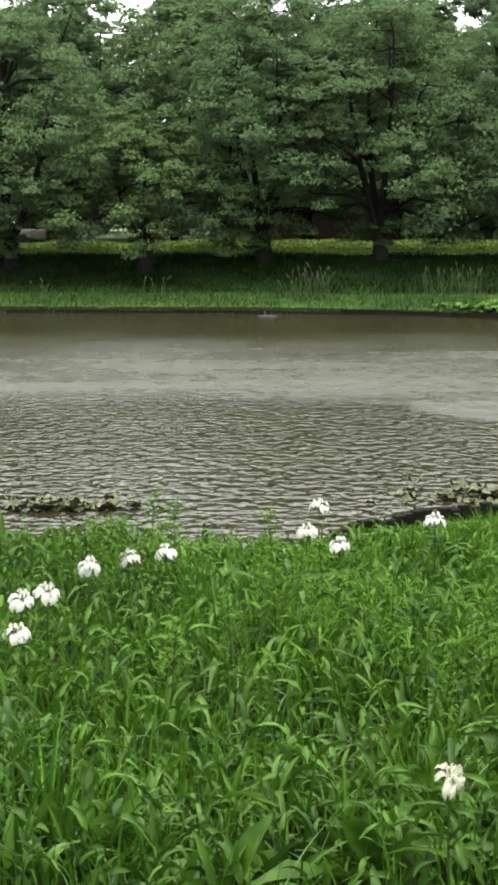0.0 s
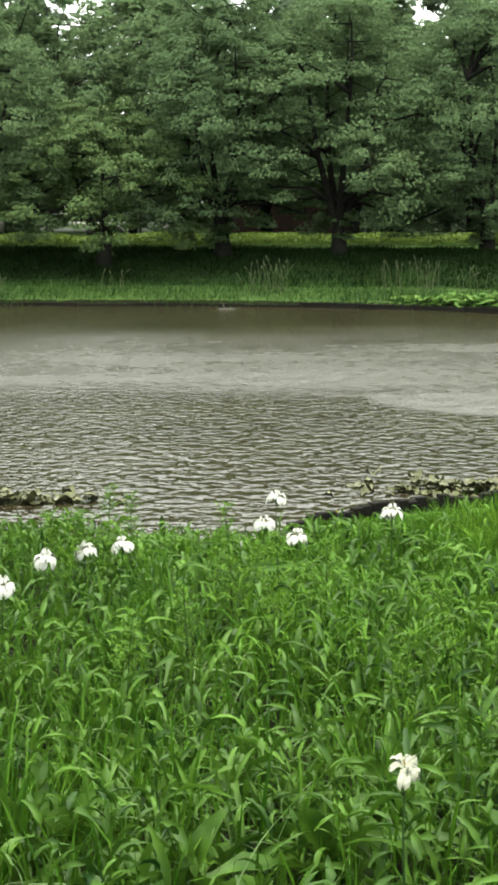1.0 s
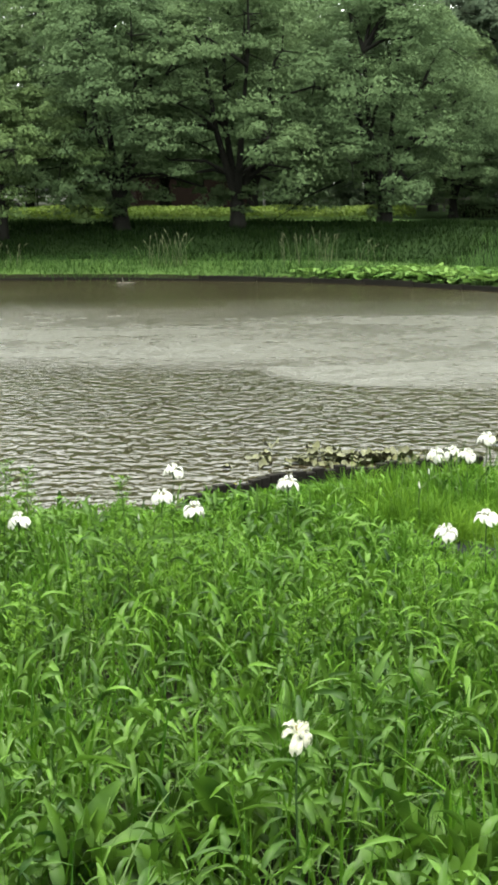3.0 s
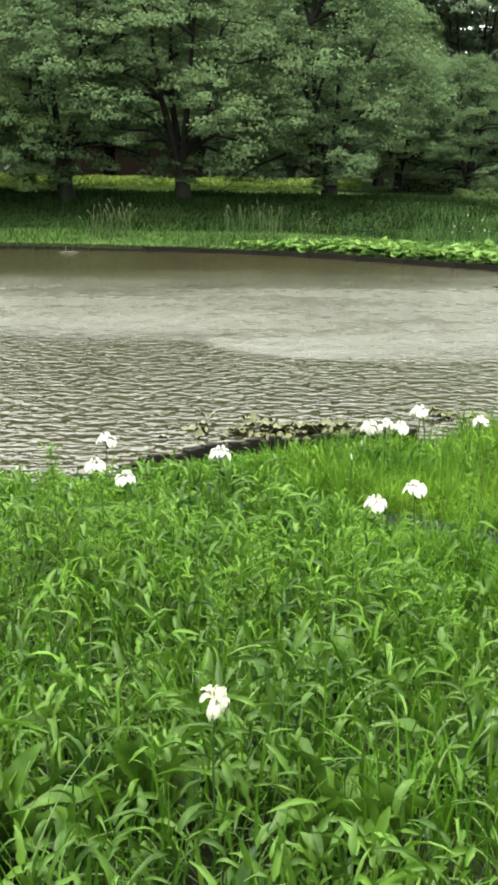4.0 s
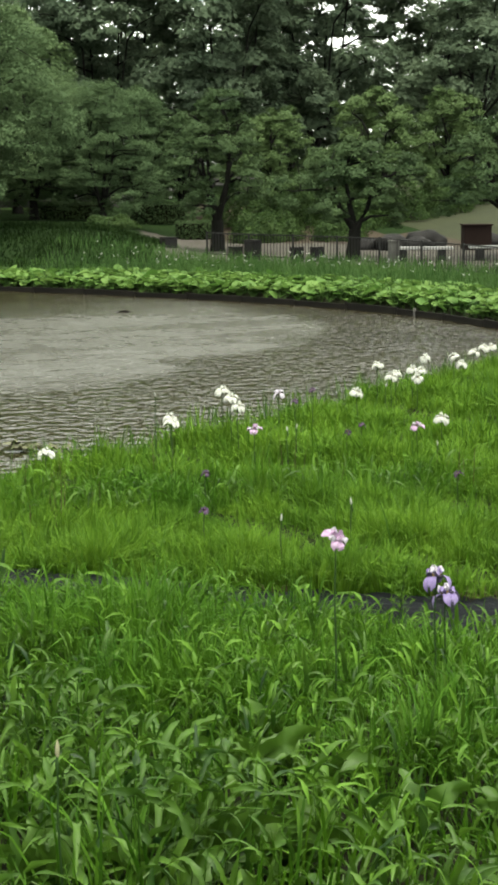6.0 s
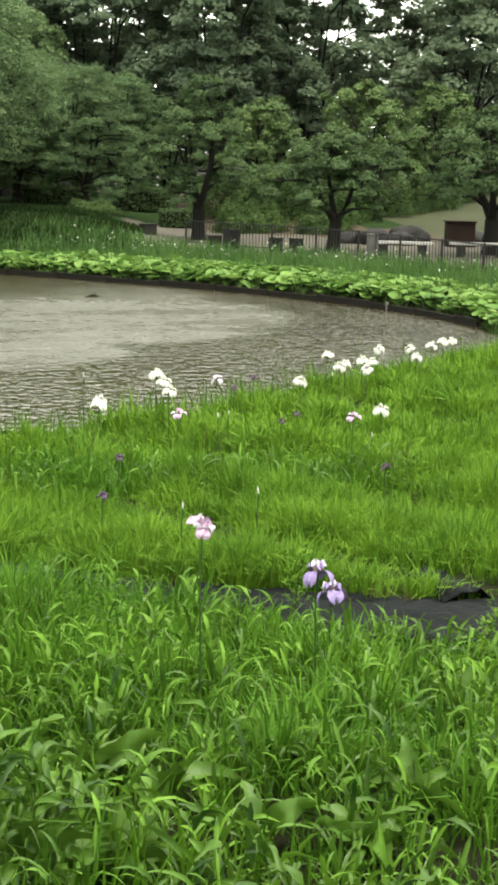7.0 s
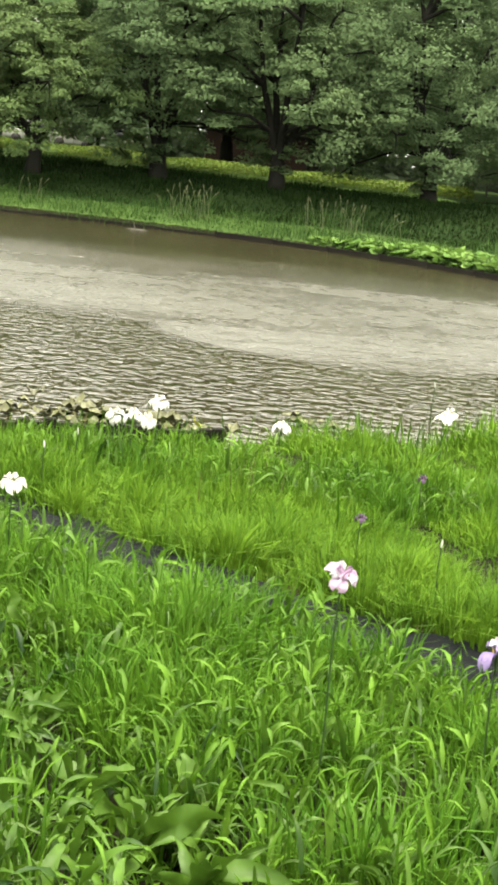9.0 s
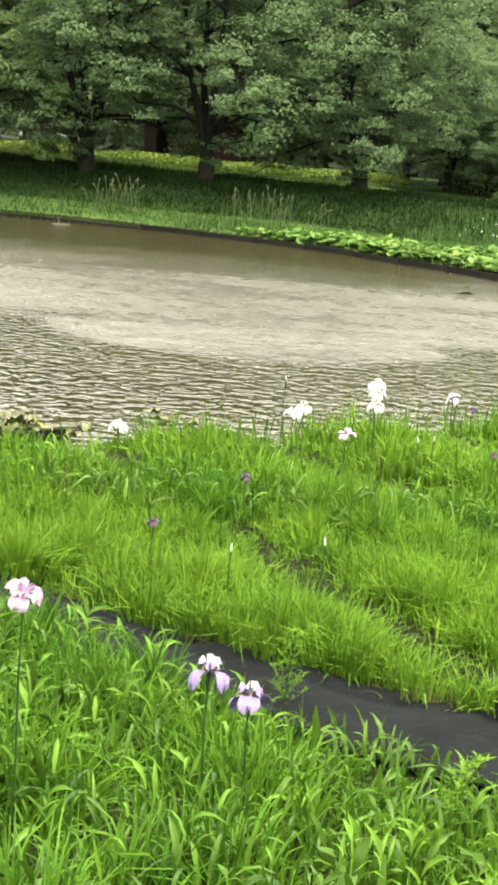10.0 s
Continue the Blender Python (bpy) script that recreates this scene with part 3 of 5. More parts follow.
for k, (x, y, s) in enumerate([(-25, 95, 0.95), (-14, 98, 1.0), (-3, 94, 0.95), (8, 96, 1.0), (17, 92, 0.95), (24, 88, 1.0), (31, 84, 0.9), (38, 88, 1.0), (46, 82, 0.95), (53, 90, 1.0), (28, 98, 1.1), (42, 102, 1.1)]):
    plant("tall", TALL, k % 2, x, y, s, "tall dark park tree with gaps in its crown", "tall trees behind the park")

# ------------------------------------------------------------ grass and weeds
rng = np.random.default_rng(77)


def spots(n, x0, x1, y0, y1):
    return rng.uniform(x0, x1, n), rng.uniform(y0, y1, n)


def patchy(x, y, s, seed=0.0):
    """Smooth noise from 0 to 1 over the ground."""
    return np.clip(0.5 + 0.28 * (np.sin(s * x * 1.3 + 1.7 * np.sin(s * y * 0.9 + seed) + seed) + np.sin(s * y * 1.7 + 1.3 * np.sin(s * x * 1.1 - seed) + 2 * seed)), 0, 1)


def furrow_distance(x, y):
    """How far a spot lies from the nearest bare furrow between the planted beds, and the number of its bed."""
    u = ((x - 6.4) * FURROW[0] + (y - 11.1) * FURROW[1] + 0.12 * np.sin(1.3 * y) + 0.08 * np.sin(3.1 * x + y)) / FURROW[2]
    near = np.abs(u - np.round(u)) * FURROW[2]
    return np.where(u < -0.5, 1.0, near), np.floor(u)


def bed_side(x, y):
    """Positive beyond the black walkway (towards the pond), negative on the camera's side."""
    wx, wy = WALKWAY[:, 0], WALKWAY[:, 1]
    order = np.argsort(wx)
    return y - np.interp(x, wx[order], wy[order], left=40.0)


def grass_stuff(name, label, parts, material):
    v, f = joined(parts)
    return tagged(new(name, mesh_of(name, v, f, material)), label, "grass", kind="stuff")


def base_of(x, y):
    return np.stack([x, y, land(x, y) - 0.02], 1)


def tufts(tx, ty, per, spread, height, width, segs=3):
    """Grass in tufts whose blades fan out and arch away from the middle."""
    n = len(tx) * per
    ox, oy = rng.normal(0, spread, n), rng.normal(0, spread, n)
    x, y = np.repeat(tx, per) + ox, np.repeat(ty, per) + oy
    away = np.clip(np.hypot(ox, oy) / (1.6 * spread), 0, 1.2)
    h = np.repeat(height, per) * rng.uniform(0.6, 1.15, n)
    bend = np.clip(0.08 + 0.45 * away + rng.normal(0, 0.14, n), 0.03, 1.1)
    return blades(rng, base_of(x, y), h, rng.uniform(*width, n), bend, segs=segs, droop=0.55, lean=0.05, twist=0.6, az=np.arctan2(oy, ox) + rng.normal(0, 0.6, n))


# fine grass in the beds by the pond, in tufts, lower along the furrows
tx, ty = spots(17500, 2.2, 16, 7.4, 24)
keep = (shore_distance(tx, ty) > 0.1) & (bed_side(tx, ty) > 0) & (to_line(tx, ty, WALKWAY) > bare_half(tx)) & (ty < 0.95 * tx + 10.8)
tx, ty = tx[keep], ty[keep]
gap = furrow_distance(tx, ty)[0]
lump = patchy(tx, ty, 3.4, 1.0) * 0.6 + patchy(tx, ty, 7.0, 4.0) * 0.4
thin = rng.uniform(0, 1, len(tx)) < np.interp(gap, [0.12, 0.4], [0.22, 1.0]) * np.interp(ty, [11, 15, 22], [1.0, 0.8, 0.6]) * (0.55 + 0.6 * lump)
tx, ty, gap, lump = tx[thin], ty[thin], gap[thin], lump[thin]
ht = np.interp(gap, [0.12, 0.36, 0.8], [0.08, 0.25, 0.38]) * (0.62 + 0.75 * lump) * rng.uniform(0.8, 1.18, len(tx)) * np.interp(to_line(tx, ty, WALKWAY), [0.3, 0.5, 0.8, 1.3], [0.9, 1.15, 1.15, 1.0])
close = ty < 13.5
grass_stuff("grass", "fine bright green grass in planted beds", [tufts(tx[close], ty[close], 30, 0.065, ht[close], (0.008, 0.0155), 2), tufts(tx[~close], ty[~close], 15, 0.09, ht[~close], (0.015, 0.027), 2)], M_FINE)

# mixed weeds and blades in the near bed, with a bare groove between weeds and soft grass
GROOVE = [(3.1, 8.9), (3.3, 8.35), (3.6, 7.6), (3.85, 7.0), (4.1, 6.5), (4.4, 6.0), (4.8, 5.3)]


def near_bed(n):
    x, y = spots(n, -4.5, 9, 2.8, 13.4)
    keep = (shore_distance(x, y) > 0.05) & ((bed_side(x, y) < 0) | (y > 12.4)) & (to_line(x, y, WALKWAY) > bare_half(x)) & (y > 2.9 + 0.2 * x) & (to_line(x, y, LINER) > 0.42) & (to_line(x, y, GROOVE) > 0.07)
    return x[keep], y[keep]


def stand(x, y):
    """The height of the weeds: tallest at the pond's open end, low beside the walkway."""
    tall = np.interp(x, [-4, 1.5, 3.5, 5.0, 6.2, 8], [0.58, 0.56, 0.50, 0.40, 0.32, 0.28]) * (0.8 + 0.4 * patchy(x, y, 1.1, 2.0)) * (0.74 + 0.5 * patchy(x, y, 4.3, 0.7))
    cut = np.interp(to_line(x, y, GROOVE), [0.12, 0.5], [0.5, 1.0])
    rim = np.interp(x, [2.6, 3.3, 4.2, 4.8, 5.4, 6.1], [0.4, 0.45, 0.6, 0.65, 0.6, 0.4])
    tall = tall * np.where(x > 2.5, np.interp(to_line(x, y, WALKWAY), [0.4, 1.0], [0.0, 1.0]) * (1 - rim) + rim, 1.0)
    cut = cut * np.interp(to_line(x, y, LINER), [0.4, 1.5], [0.4, 1.0])
    return tall * cut * np.where(x < 2.6, np.interp(y, [8.5, 12.5], [0.97, 0.42]), 1.0)


def weedy(x, y):
    """1 where broad weeds crowd the bed, 0 where it is soft grass."""
    return np.clip(np.maximum(1 - blend(x, 1.9, 3.0), (1 - blend(x - 3.6 + 0.47 * (y - 7.6), -0.15, 0.1)) * (1 - blend(y, 8.3, 9.0))), 0, 1)


x, y = near_bed(60000)
keep = rng.uniform(0, 1, len(x)) < (0.55 - 0.43 * weedy(x, y)) * np.interp(y - 0.2 * x, [4.4, 6.5], [0.35, 1.0])
x, y = x[keep], y[keep]
tall = stand(x, y)
near_blades = blades(rng, base_of(x, y), tall * rng.uniform(0.6, 1.15, len(x)), rng.uniform(0.007, 0.017, len(x)), rng.uniform(0.1, 0.7, len(x)), segs=4, droop=0.6)
tx, ty = near_bed(8600)
keep = rng.uniform(0, 1, len(tx)) < (1 - 0.88 * weedy(tx, ty)) * np.interp(ty - 0.2 * tx, [4.4, 6.0], [0.45, 1.0]) * np.clip(0.5 + 0.9 * patchy(tx, ty, 3.2, 2.5), 0, 1)
tx, ty = tx[keep], ty[keep]
soft_blades = tufts(tx, ty, 16, 0.07, stand(tx, ty) * (0.55 + 0.85 * patchy(tx, ty, 3.2, 2.5)) * rng.uniform(0.75, 1.2, len(tx)), (0.009, 0.021))
# grass that closes the walkway's end at the shore
tx, ty = spots(1300, 1.2, 3.4, 11.9, 14.8)
keep = (shore_distance(tx, ty) > 0.1) & (to_line(tx, ty, WALKWAY[WALKWAY[:, 1] > 11.9]) < 0.75) & (to_line(tx, ty, LINER) > 0.45)
tx, ty = tx[keep], ty[keep]
end_blades = tufts(tx, ty, 27, 0.06, np.interp(to_line(tx, ty, LINER), [0.45, 1.3], [0.07, 0.28]) * rng.uniform(0.8, 1.15, len(tx)), (0.008, 0.014))
grass_stuff("grass", "dense green grass mixed with weeds", [near_blades, soft_blades, end_blades], M_GRASS)
x, y = near_bed(16000)
keep = rng.uniform(0, 1, len(x)) < (0.10 + 0.20 * weedy(x, y)) * (0.5 + patchy(x, y, 2.6, 0.4))
x, y = x[keep], y[keep]
arch = blades(rng, base_of(x, y), stand(x, y) * rng.uniform(0.9, 1.45, len(x)), rng.uniform(0.005, 0.013, len(x)), rng.uniform(0.35, 1.1, len(x)), segs=8, profile="leaf", droop=0.8, twist=0.9, fold=0.4)
x, y = near_bed(23000)
keep = rng.uniform(0, 1, len(x)) < (0.75 + 0.25 * weedy(x, y)) * np.clip(-0.1 + 1.5 * patchy(x, y, 3.1, 1.5), 0.05, 1)
x, y = x[keep], y[keep]
reach = np.interp(y, [4.5, 9.0], [1.0, 0.85]) * rng.uniform(0.4, 1.0, len(x))
hook = rng.uniform(0, 1, len(x)) < 0.4
bend = np.where(hook, rng.uniform(0.55, 1.1, len(x)), np.clip(rng.normal(0.2, 0.2, len(x)), 0, 0.8))
root = base_of(x, y)
root[:, 2] += stand(x, y) * rng.uniform(0.05, 0.76, len(x))
broad = blades(rng, root, 0.29 * reach, 0.066 * reach * rng.uniform(0.55, 1.2, len(x)) * (0.65 + 0.35 * weedy(x, y)), bend, segs=8, profile="dock", lean=0.2, droop=np.where(hook, 1.15, 0.7)[:, None], twist=0.6, fold=0.55, crinkle=21.0)
x, y = near_bed(9000)
keep = rng.uniform(0, 1, len(x)) < (0.03 + 0.36 * weedy(x, y)) * (0.15 + 1.3 * patchy(x, y, 1.7, 5.0)) * np.interp(y, [6.0, 10], [1.0, 0.6])
x, y = x[keep], y[keep]
nodes = 7
tall = np.repeat(stand(x, y), nodes) * rng.uniform(0.85, 1.15, len(x) * nodes)
b3 = np.repeat(base_of(x, y), nodes, 0)
b3[:, :2] += rng.normal(0, 0.02, (len(b3), 2))
b3[:, 2] += tall * np.tile(np.linspace(0.15, 1.0, nodes), len(x))
leafy = blades(rng, b3, rng.uniform(0.07, 0.17, len(b3)), rng.uniform(0.022, 0.046, len(b3)), rng.uniform(0.1, 1.2, len(b3)), segs=5, profile="dock", lean=0.45, droop=0.6, twist=1.3, fold=0.6)
stems = blades(rng, base_of(x, y), stand(x, y) * 1.05, np.full(len(x), 0.008), np.full(len(x), 0.05), segs=3, lean=0.03)
x, y = near_bed(14000)
keep = rng.uniform(0, 1, len(x)) < np.maximum(0.75 * blend(x + 0.12 * (y - 8), 0.1, 0.9) * (1 - blend(x, 2.6, 3.4)) * blend(y, 6.6, 7.8), 0.26 * blend(x, 3.3, 4.2)) * np.clip(0.1 + 1.2 * patchy(x, y, 2.1, 0.9), 0, 1)
x, y = x[keep], y[keep]
tall = np.repeat(stand(x, y), 5) * rng.uniform(0.8, 1.12, len(x) * 5)
b3 = np.repeat(base_of(x, y), 5, 0)
b3[:, :2] += rng.normal(0, 0.015, (len(b3), 2))
b3[:, 2] += tall * np.tile(np.linspace(0.3, 0.95, 5), len(x))
light_leaves = blades(rng, b3, rng.uniform(0.09, 0.2, len(b3)), rng.uniform(0.014, 0.030, len(b3)), rng.uniform(0.1, 0.9, len(b3)), segs=4, profile="leaf", lean=0.3, droop=0.8, twist=0.8, fold=0.5)
tagged(grass_stuff("weeds", "light yellow-green narrow-leaved weeds", [light_leaves], M_LIGHTWEED), category="weeds")
tagged(grass_stuff("weeds", "leafy green weeds on upright stems", [leafy, stems], M_WEED), category="weeds")
tagged(grass_stuff("grass", "thin pale grass stalks arching over the weeds", [arch], M_LONGBLADE), category="grass")
tagged(grass_stuff("weeds", "broad upright tongue-shaped green weed leaves", [broad], M_DOCK), category="weeds")
x, y = near_bed(15000)
keep = rng.uniform(0, 1, len(x)) < (0.3 + 0.25 * weedy(x, y)) * (0.5 + 0.6 * patchy(x, y, 2.3, 3.0))
x, y = x[keep], y[keep]
sword = blades(rng, base_of(x, y), stand(x, y) * rng.uniform(0.9, 1.3, len(x)), rng.uniform(0.014, 0.024, len(x)), rng.uniform(0.02, 0.35, len(x)), segs=5, profile="sword", droop=0.3, lean=0.08, twist=0.5, fold=0.4)
x, y = spots(5000, 2.2, 15, 9.0, 22)
keep = (shore_distance(x, y) > 0.1) & (bed_side(x, y) > 0.6) & (y < 0.95 * x + 10.8) & (rng.uniform(0, 1, len(x)) < 0.15 + 0.6 * (shore_distance(x, y) < 0.9))
x, y = x[keep], y[keep]
shore_sword = blades(rng, base_of(x, y), rng.uniform(0.35, 0.6, len(x)), rng.uniform(0.010, 0.018, len(x)), rng.uniform(0.02, 0.35, len(x)), segs=5, profile="sword", droop=0.3, lean=0.08)
tagged(grass_stuff("iris_leaves", "upright sword-shaped green iris leaves", [sword, shore_sword], M_SWORD), category="iris leaves")

# grass along the far bank
x, y = spots(200000, -24, 28, 22, 60)
d = shore_distance(x, y)
right_bank = x - 0.25 * (y - 45) > 12 + 3.0 * rng.uniform(0, 1, len(x))
keep = (d > np.where(x < 3, -0.2, 0.1)) & (d < np.where(right_bank, 6.0, 3.4 + 0.8 * patchy(x, y, 0.5))) & (y > 26)
x, y, d = x[keep], y[keep], d[keep]
h = rng.uniform(0.16, 0.5, len(x)) * (0.5 + 0.8 * patchy(x, y, 0.8, 1.0)) * np.interp(d, [0, 2.5, 6], [1.0, 0.9, 0.5])
grass_stuff("grass", "long green grass along the far shore", [blades(rng, base_of(x, y), h, rng.uniform(0.018, 0.035, len(x)), rng.uniform(0.1, 0.9, len(x)), segs=2, droop=0.3)], M_REED)
# ground cover on the slope under the trees, their shade put into its dark colour
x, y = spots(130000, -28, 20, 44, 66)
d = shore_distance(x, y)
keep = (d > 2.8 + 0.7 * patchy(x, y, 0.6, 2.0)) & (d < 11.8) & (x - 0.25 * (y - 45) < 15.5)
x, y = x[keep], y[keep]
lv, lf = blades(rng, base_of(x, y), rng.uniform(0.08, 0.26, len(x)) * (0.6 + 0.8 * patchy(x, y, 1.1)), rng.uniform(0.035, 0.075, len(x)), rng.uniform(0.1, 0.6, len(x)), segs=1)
tagged(new("ground_cover", mesh_of("ground_cover", lv, lf, M_COVER, smooth=False)), "green ground cover on the slope, coloured dark for tree shade", "ground cover", kind="stuff")
# hedge on the bank's top
x, y = spots(34000, -28, 14.0, 67.0, 69.8)
top = 0.42 + 0.25 * patchy(x, y, 0.9) - 0.25 * (np.abs(y - 68.4) / 1.4) ** 2
c = np.stack([x, y, land(x, y) + 0.05 + rng.uniform(0, 1, len(x)) ** 0.5 * np.maximum(top, 0.03)], 1)
lv, lf = scatter_leaves(rng, c, rng.normal(0, 0.5, c.shape) + np.array([0, -0.2, 1.0]), rng.uniform(0.10, 0.2, len(x)), rng.uniform(0.05, 0.1, len(x)))
tagged(new("hedge", mesh_of("hedge", lv, lf, M_HEDGE, smooth=False)), "low yellow-green clipped hedge on top of the bank", "hedge", kind="stuff")

# ------------------------------------------------------------ walkway sheet


def ribbon(line, half, lift, material, name, label, category, rows=25):
    """A thin creased sheet laid along a line on the ground."""
    p = np.array(line)
    p = np.concatenate([p[k] + (p[k + 1] - p[k]) * np.linspace(0, 1, 6, endpoint=False)[:, None] for k in range(len(p) - 1)] + [p[-1:]])
    way = np.gradient(p, axis=0)
    way /= np.linalg.norm(way, axis=1, keepdims=True)
    side = np.stack([-way[:, 1], way[:, 0]], 1)
    u = np.linspace(-1, 1, rows)
    xy = p[:, None] + side[:, None] * (u[None, :, None] * half)
    z = land(xy[..., 0], xy[..., 1]) + 0.014 + (lift - 0.014) * (1 - u**4)[None]
    z += (1 - 0.8 * u**6)[None] * 0.014 * np.sin(xy[..., 0] * 7 + 3 * np.sin(xy[..., 1] * 5)) + 0.010 * np.sin(19 * xy[..., 1] + 6 * np.sin(4 * xy[..., 0])) + 0.02 * (1 - np.abs(u))[None]
    run_on = np.r_[0, np.cumsum(np.hypot(*np.diff(p, axis=0).T))][:, None]
    z += 0.016 * np.abs(np.sin(4.2 * u[None] + 1.8 * np.sin(0.9 * run_on) + 0.7)) ** 6 + 0.010 * np.abs(np.sin(2.3 * run_on + 2.6 * u[None])) ** 8
    z = np.maximum(z, 0.03)
    v = np.concatenate([xy, z[..., None]], -1).reshape(-1, 3)
    a, b = np.meshgrid(np.arange(len(p) - 1), np.arange(rows - 1), indexing="ij")
    k = a * rows + b
    f = np.stack([k, k + rows, k + rows + 1, k + 1], -1).reshape(-1, 4)
    me = mesh_of(name, v, f, material)
    ob = tagged(new(name, me), label, category, kind="structure")
    mod = ob.modifiers.new("thickness", "SOLIDIFY")
    mod.thickness = 0.01
    return ob


ribbon(WALKWAY[WALKWAY[:, 1] < 12.1], 0.46, 0.045, M_SHEET, "pavement", "walkway covered with wet black weed-control sheet", "walkway")
ribbon([(7.40, 8.7), (7.42, 9.0), (7.38, 9.3)], 0.18, 0.049, M_SHEET, "pavement_1", "narrow side walkway of black sheet between beds", "walkway")

# ------------------------------------------------------------ irises


def petal_mesh(name, length, width, drop, rise, material):
    """A broad ruffled petal that leaves the centre along +x, rises and then hangs."""
    nu, nv = 9, 11
    u, w = np.meshgrid(np.linspace(0, 1, nu), np.linspace(-1, 1, nv), indexing="ij")
    half = width / 2 * (0.25 + 0.75 * np.sin(np.pi * 0.62 * u)) * np.sqrt(1 - 0.96 * u**6)
    x = 0.008 + length * (u - 0.22 * drop / length * u**2.5)
    z = rise * u * (1 - 0.35 * u) - drop * u**2.2 - 0.10 * width * w**2 * u + 0.014 * np.sin(6 * w + 4 * u) * u + 0.012 * np.sin(13 * w + 5 * u) * u**2
    v = np.stack([x, half * w + 0.004 * np.sin(9 * u) * w, z], -1).reshape(-1, 3)
    a, b = np.meshgrid(np.arange(nu - 1), np.arange(nv - 1), indexing="ij")
    k = a * nv + b
    f = np.stack([k, k + nv, k + nv + 1, k + 1], -1).reshape(-1, 4)
    return mesh_of(name, v, f, material)


def bud_mesh(material):
    v, f = tubes([[((0, 0, -0.01), 0.006), ((0, 0, 0.015), 0.011), ((0, 0.002, 0.045), 0.010), ((0, 0.003, 0.075), 0.002)]], 8)
    return mesh_of("bud", v, f, material)


PETALS = {}
for key, m in (("w", M_WHITE), ("v", M_LILAC), ("p", M_PINK), ("d", M_DARKP), ("l", M_PALE)):
    PETALS[key] = (petal_mesh("fall", 0.100, 0.080, 0.066, 0.038, m), petal_mesh("standard", 0.080, 0.056, 0.040, 0.066, m))
PETALS["c"] = (petal_mesh("fall", 0.094, 0.066, 0.062, 0.034, M_CREAMWHITE), petal_mesh("standard", 0.070, 0.046, 0.044, 0.050, M_CREAMWHITE))
PETALS["w"] = (petal_mesh("fall", 0.098, 0.118, 0.068, 0.040, M_WHITE), petal_mesh("standard", 0.088, 0.092, 0.058, 0.052, M_WHITE))
PETALS["p"] = (petal_mesh("fall", 0.098, 0.112, 0.030, 0.026, M_PINK), petal_mesh("standard", 0.070, 0.050, 0.01, 0.05, M_PALE))
PETALS["v"] = (petal_mesh("fall", 0.098, 0.104, 0.062, 0.034, M_LILAC), petal_mesh("standard", 0.060, 0.040, 0.02, 0.055, M_LILAC))
CREST = {k: petal_mesh("crest", 0.050, 0.044, 0.004, 0.045, m) for k, m in (("w", M_WHITE), ("c", M_CREAMWHITE), ("v", M_PALE), ("p", M_PINK), ("d", M_DARKP), ("l", M_PALE))}
SIGNAL = petal_mesh("signal", 0.020, 0.009, 0.004, 0.012, M_GOLD)
M_CREAM = surface("cream_petal", (0.2, 0.19, 0.11), (0.26, 0.25, 0.16), 0.55, 20, 90)
BUD = {"b": bud_mesh(M_WHITE), "y": bud_mesh(M_CREAM)}
STEM = mesh_of("stem", *tubes([[((0, 0, 0), 0.006), ((0.006, 0.004, 0.35), 0.0055), ((-0.004, 0.006, 0.7), 0.005), ((0, 0, 1.0), 0.004)]], 6), M_STEM)
SPATHE = mesh_of("spathe", *tubes([[((0, 0, -0.09), 0.004), ((0.004, 0, -0.05), 0.009), ((0.002, 0, -0.015), 0.008), ((0, 0, 0.004), 0.004)]], 6), M_STEM)
COLOUR = {"w": "white", "c": "creamy white", "v": "violet", "p": "pink", "d": "dark purple", "l": "pale lilac", "b": "white", "y": "pale yellow"}
rngf = np.random.default_rng(9)


def iris(x, y, top, key, size=1.0, turn=None, nod=None):
    """One iris with its flower at height top."""
    z0 = float(land(x, y)) - 0.02
    t = thing("iris", f"{COLOUR[key]} iris {'in bud' if key in 'by' else 'in flower'} on a green stem in the bed", "flower", Matrix.Translation((x, y, z0)), "irises in the beds")
    child("stem", STEM, t, Matrix.Diagonal((1, 1, top - z0 - 0.02, 1)))
    turn = rngf.uniform(0, 360) if turn is None else turn
    lean = rngf.uniform(-14, 14) if nod is None else nod
    head = Matrix.Translation((0, 0, top - z0 - 0.02)) @ pose(0, 0, 0, lean, rngf.uniform(-10, 10), turn) @ Matrix.Scale(size, 4)
    if key in "by":
        child("bud", BUD[key], t, head)
        child("spathe", SPATHE, t, head)
        return
    fall, standard = PETALS[key]
    child("spathe", SPATHE, t, head)
    for k in range(3):
        flop = pose(0, 0, 0, rngf.uniform(-12, 12), rngf.uniform(-14, 16), 120 * k + rngf.uniform(-16, 16))
        f = child("fall", fall, t, head @ flop)
        child("signal", SIGNAL, f, pose(0.004, 0, 0.006))
        child("crest", CREST[key], t, head @ pose(0, 0, 0.004, rngf.uniform(-12, 12), rngf.uniform(-40, -10), 120 * k + rngf.uniform(-25, 25)))
        child("standard", standard, t, head @ pose(0, 0, 0, rngf.uniform(-10, 10), rngf.uniform(-26, 4), 60 + 120 * k + rngf.uniform(-14, 14)))


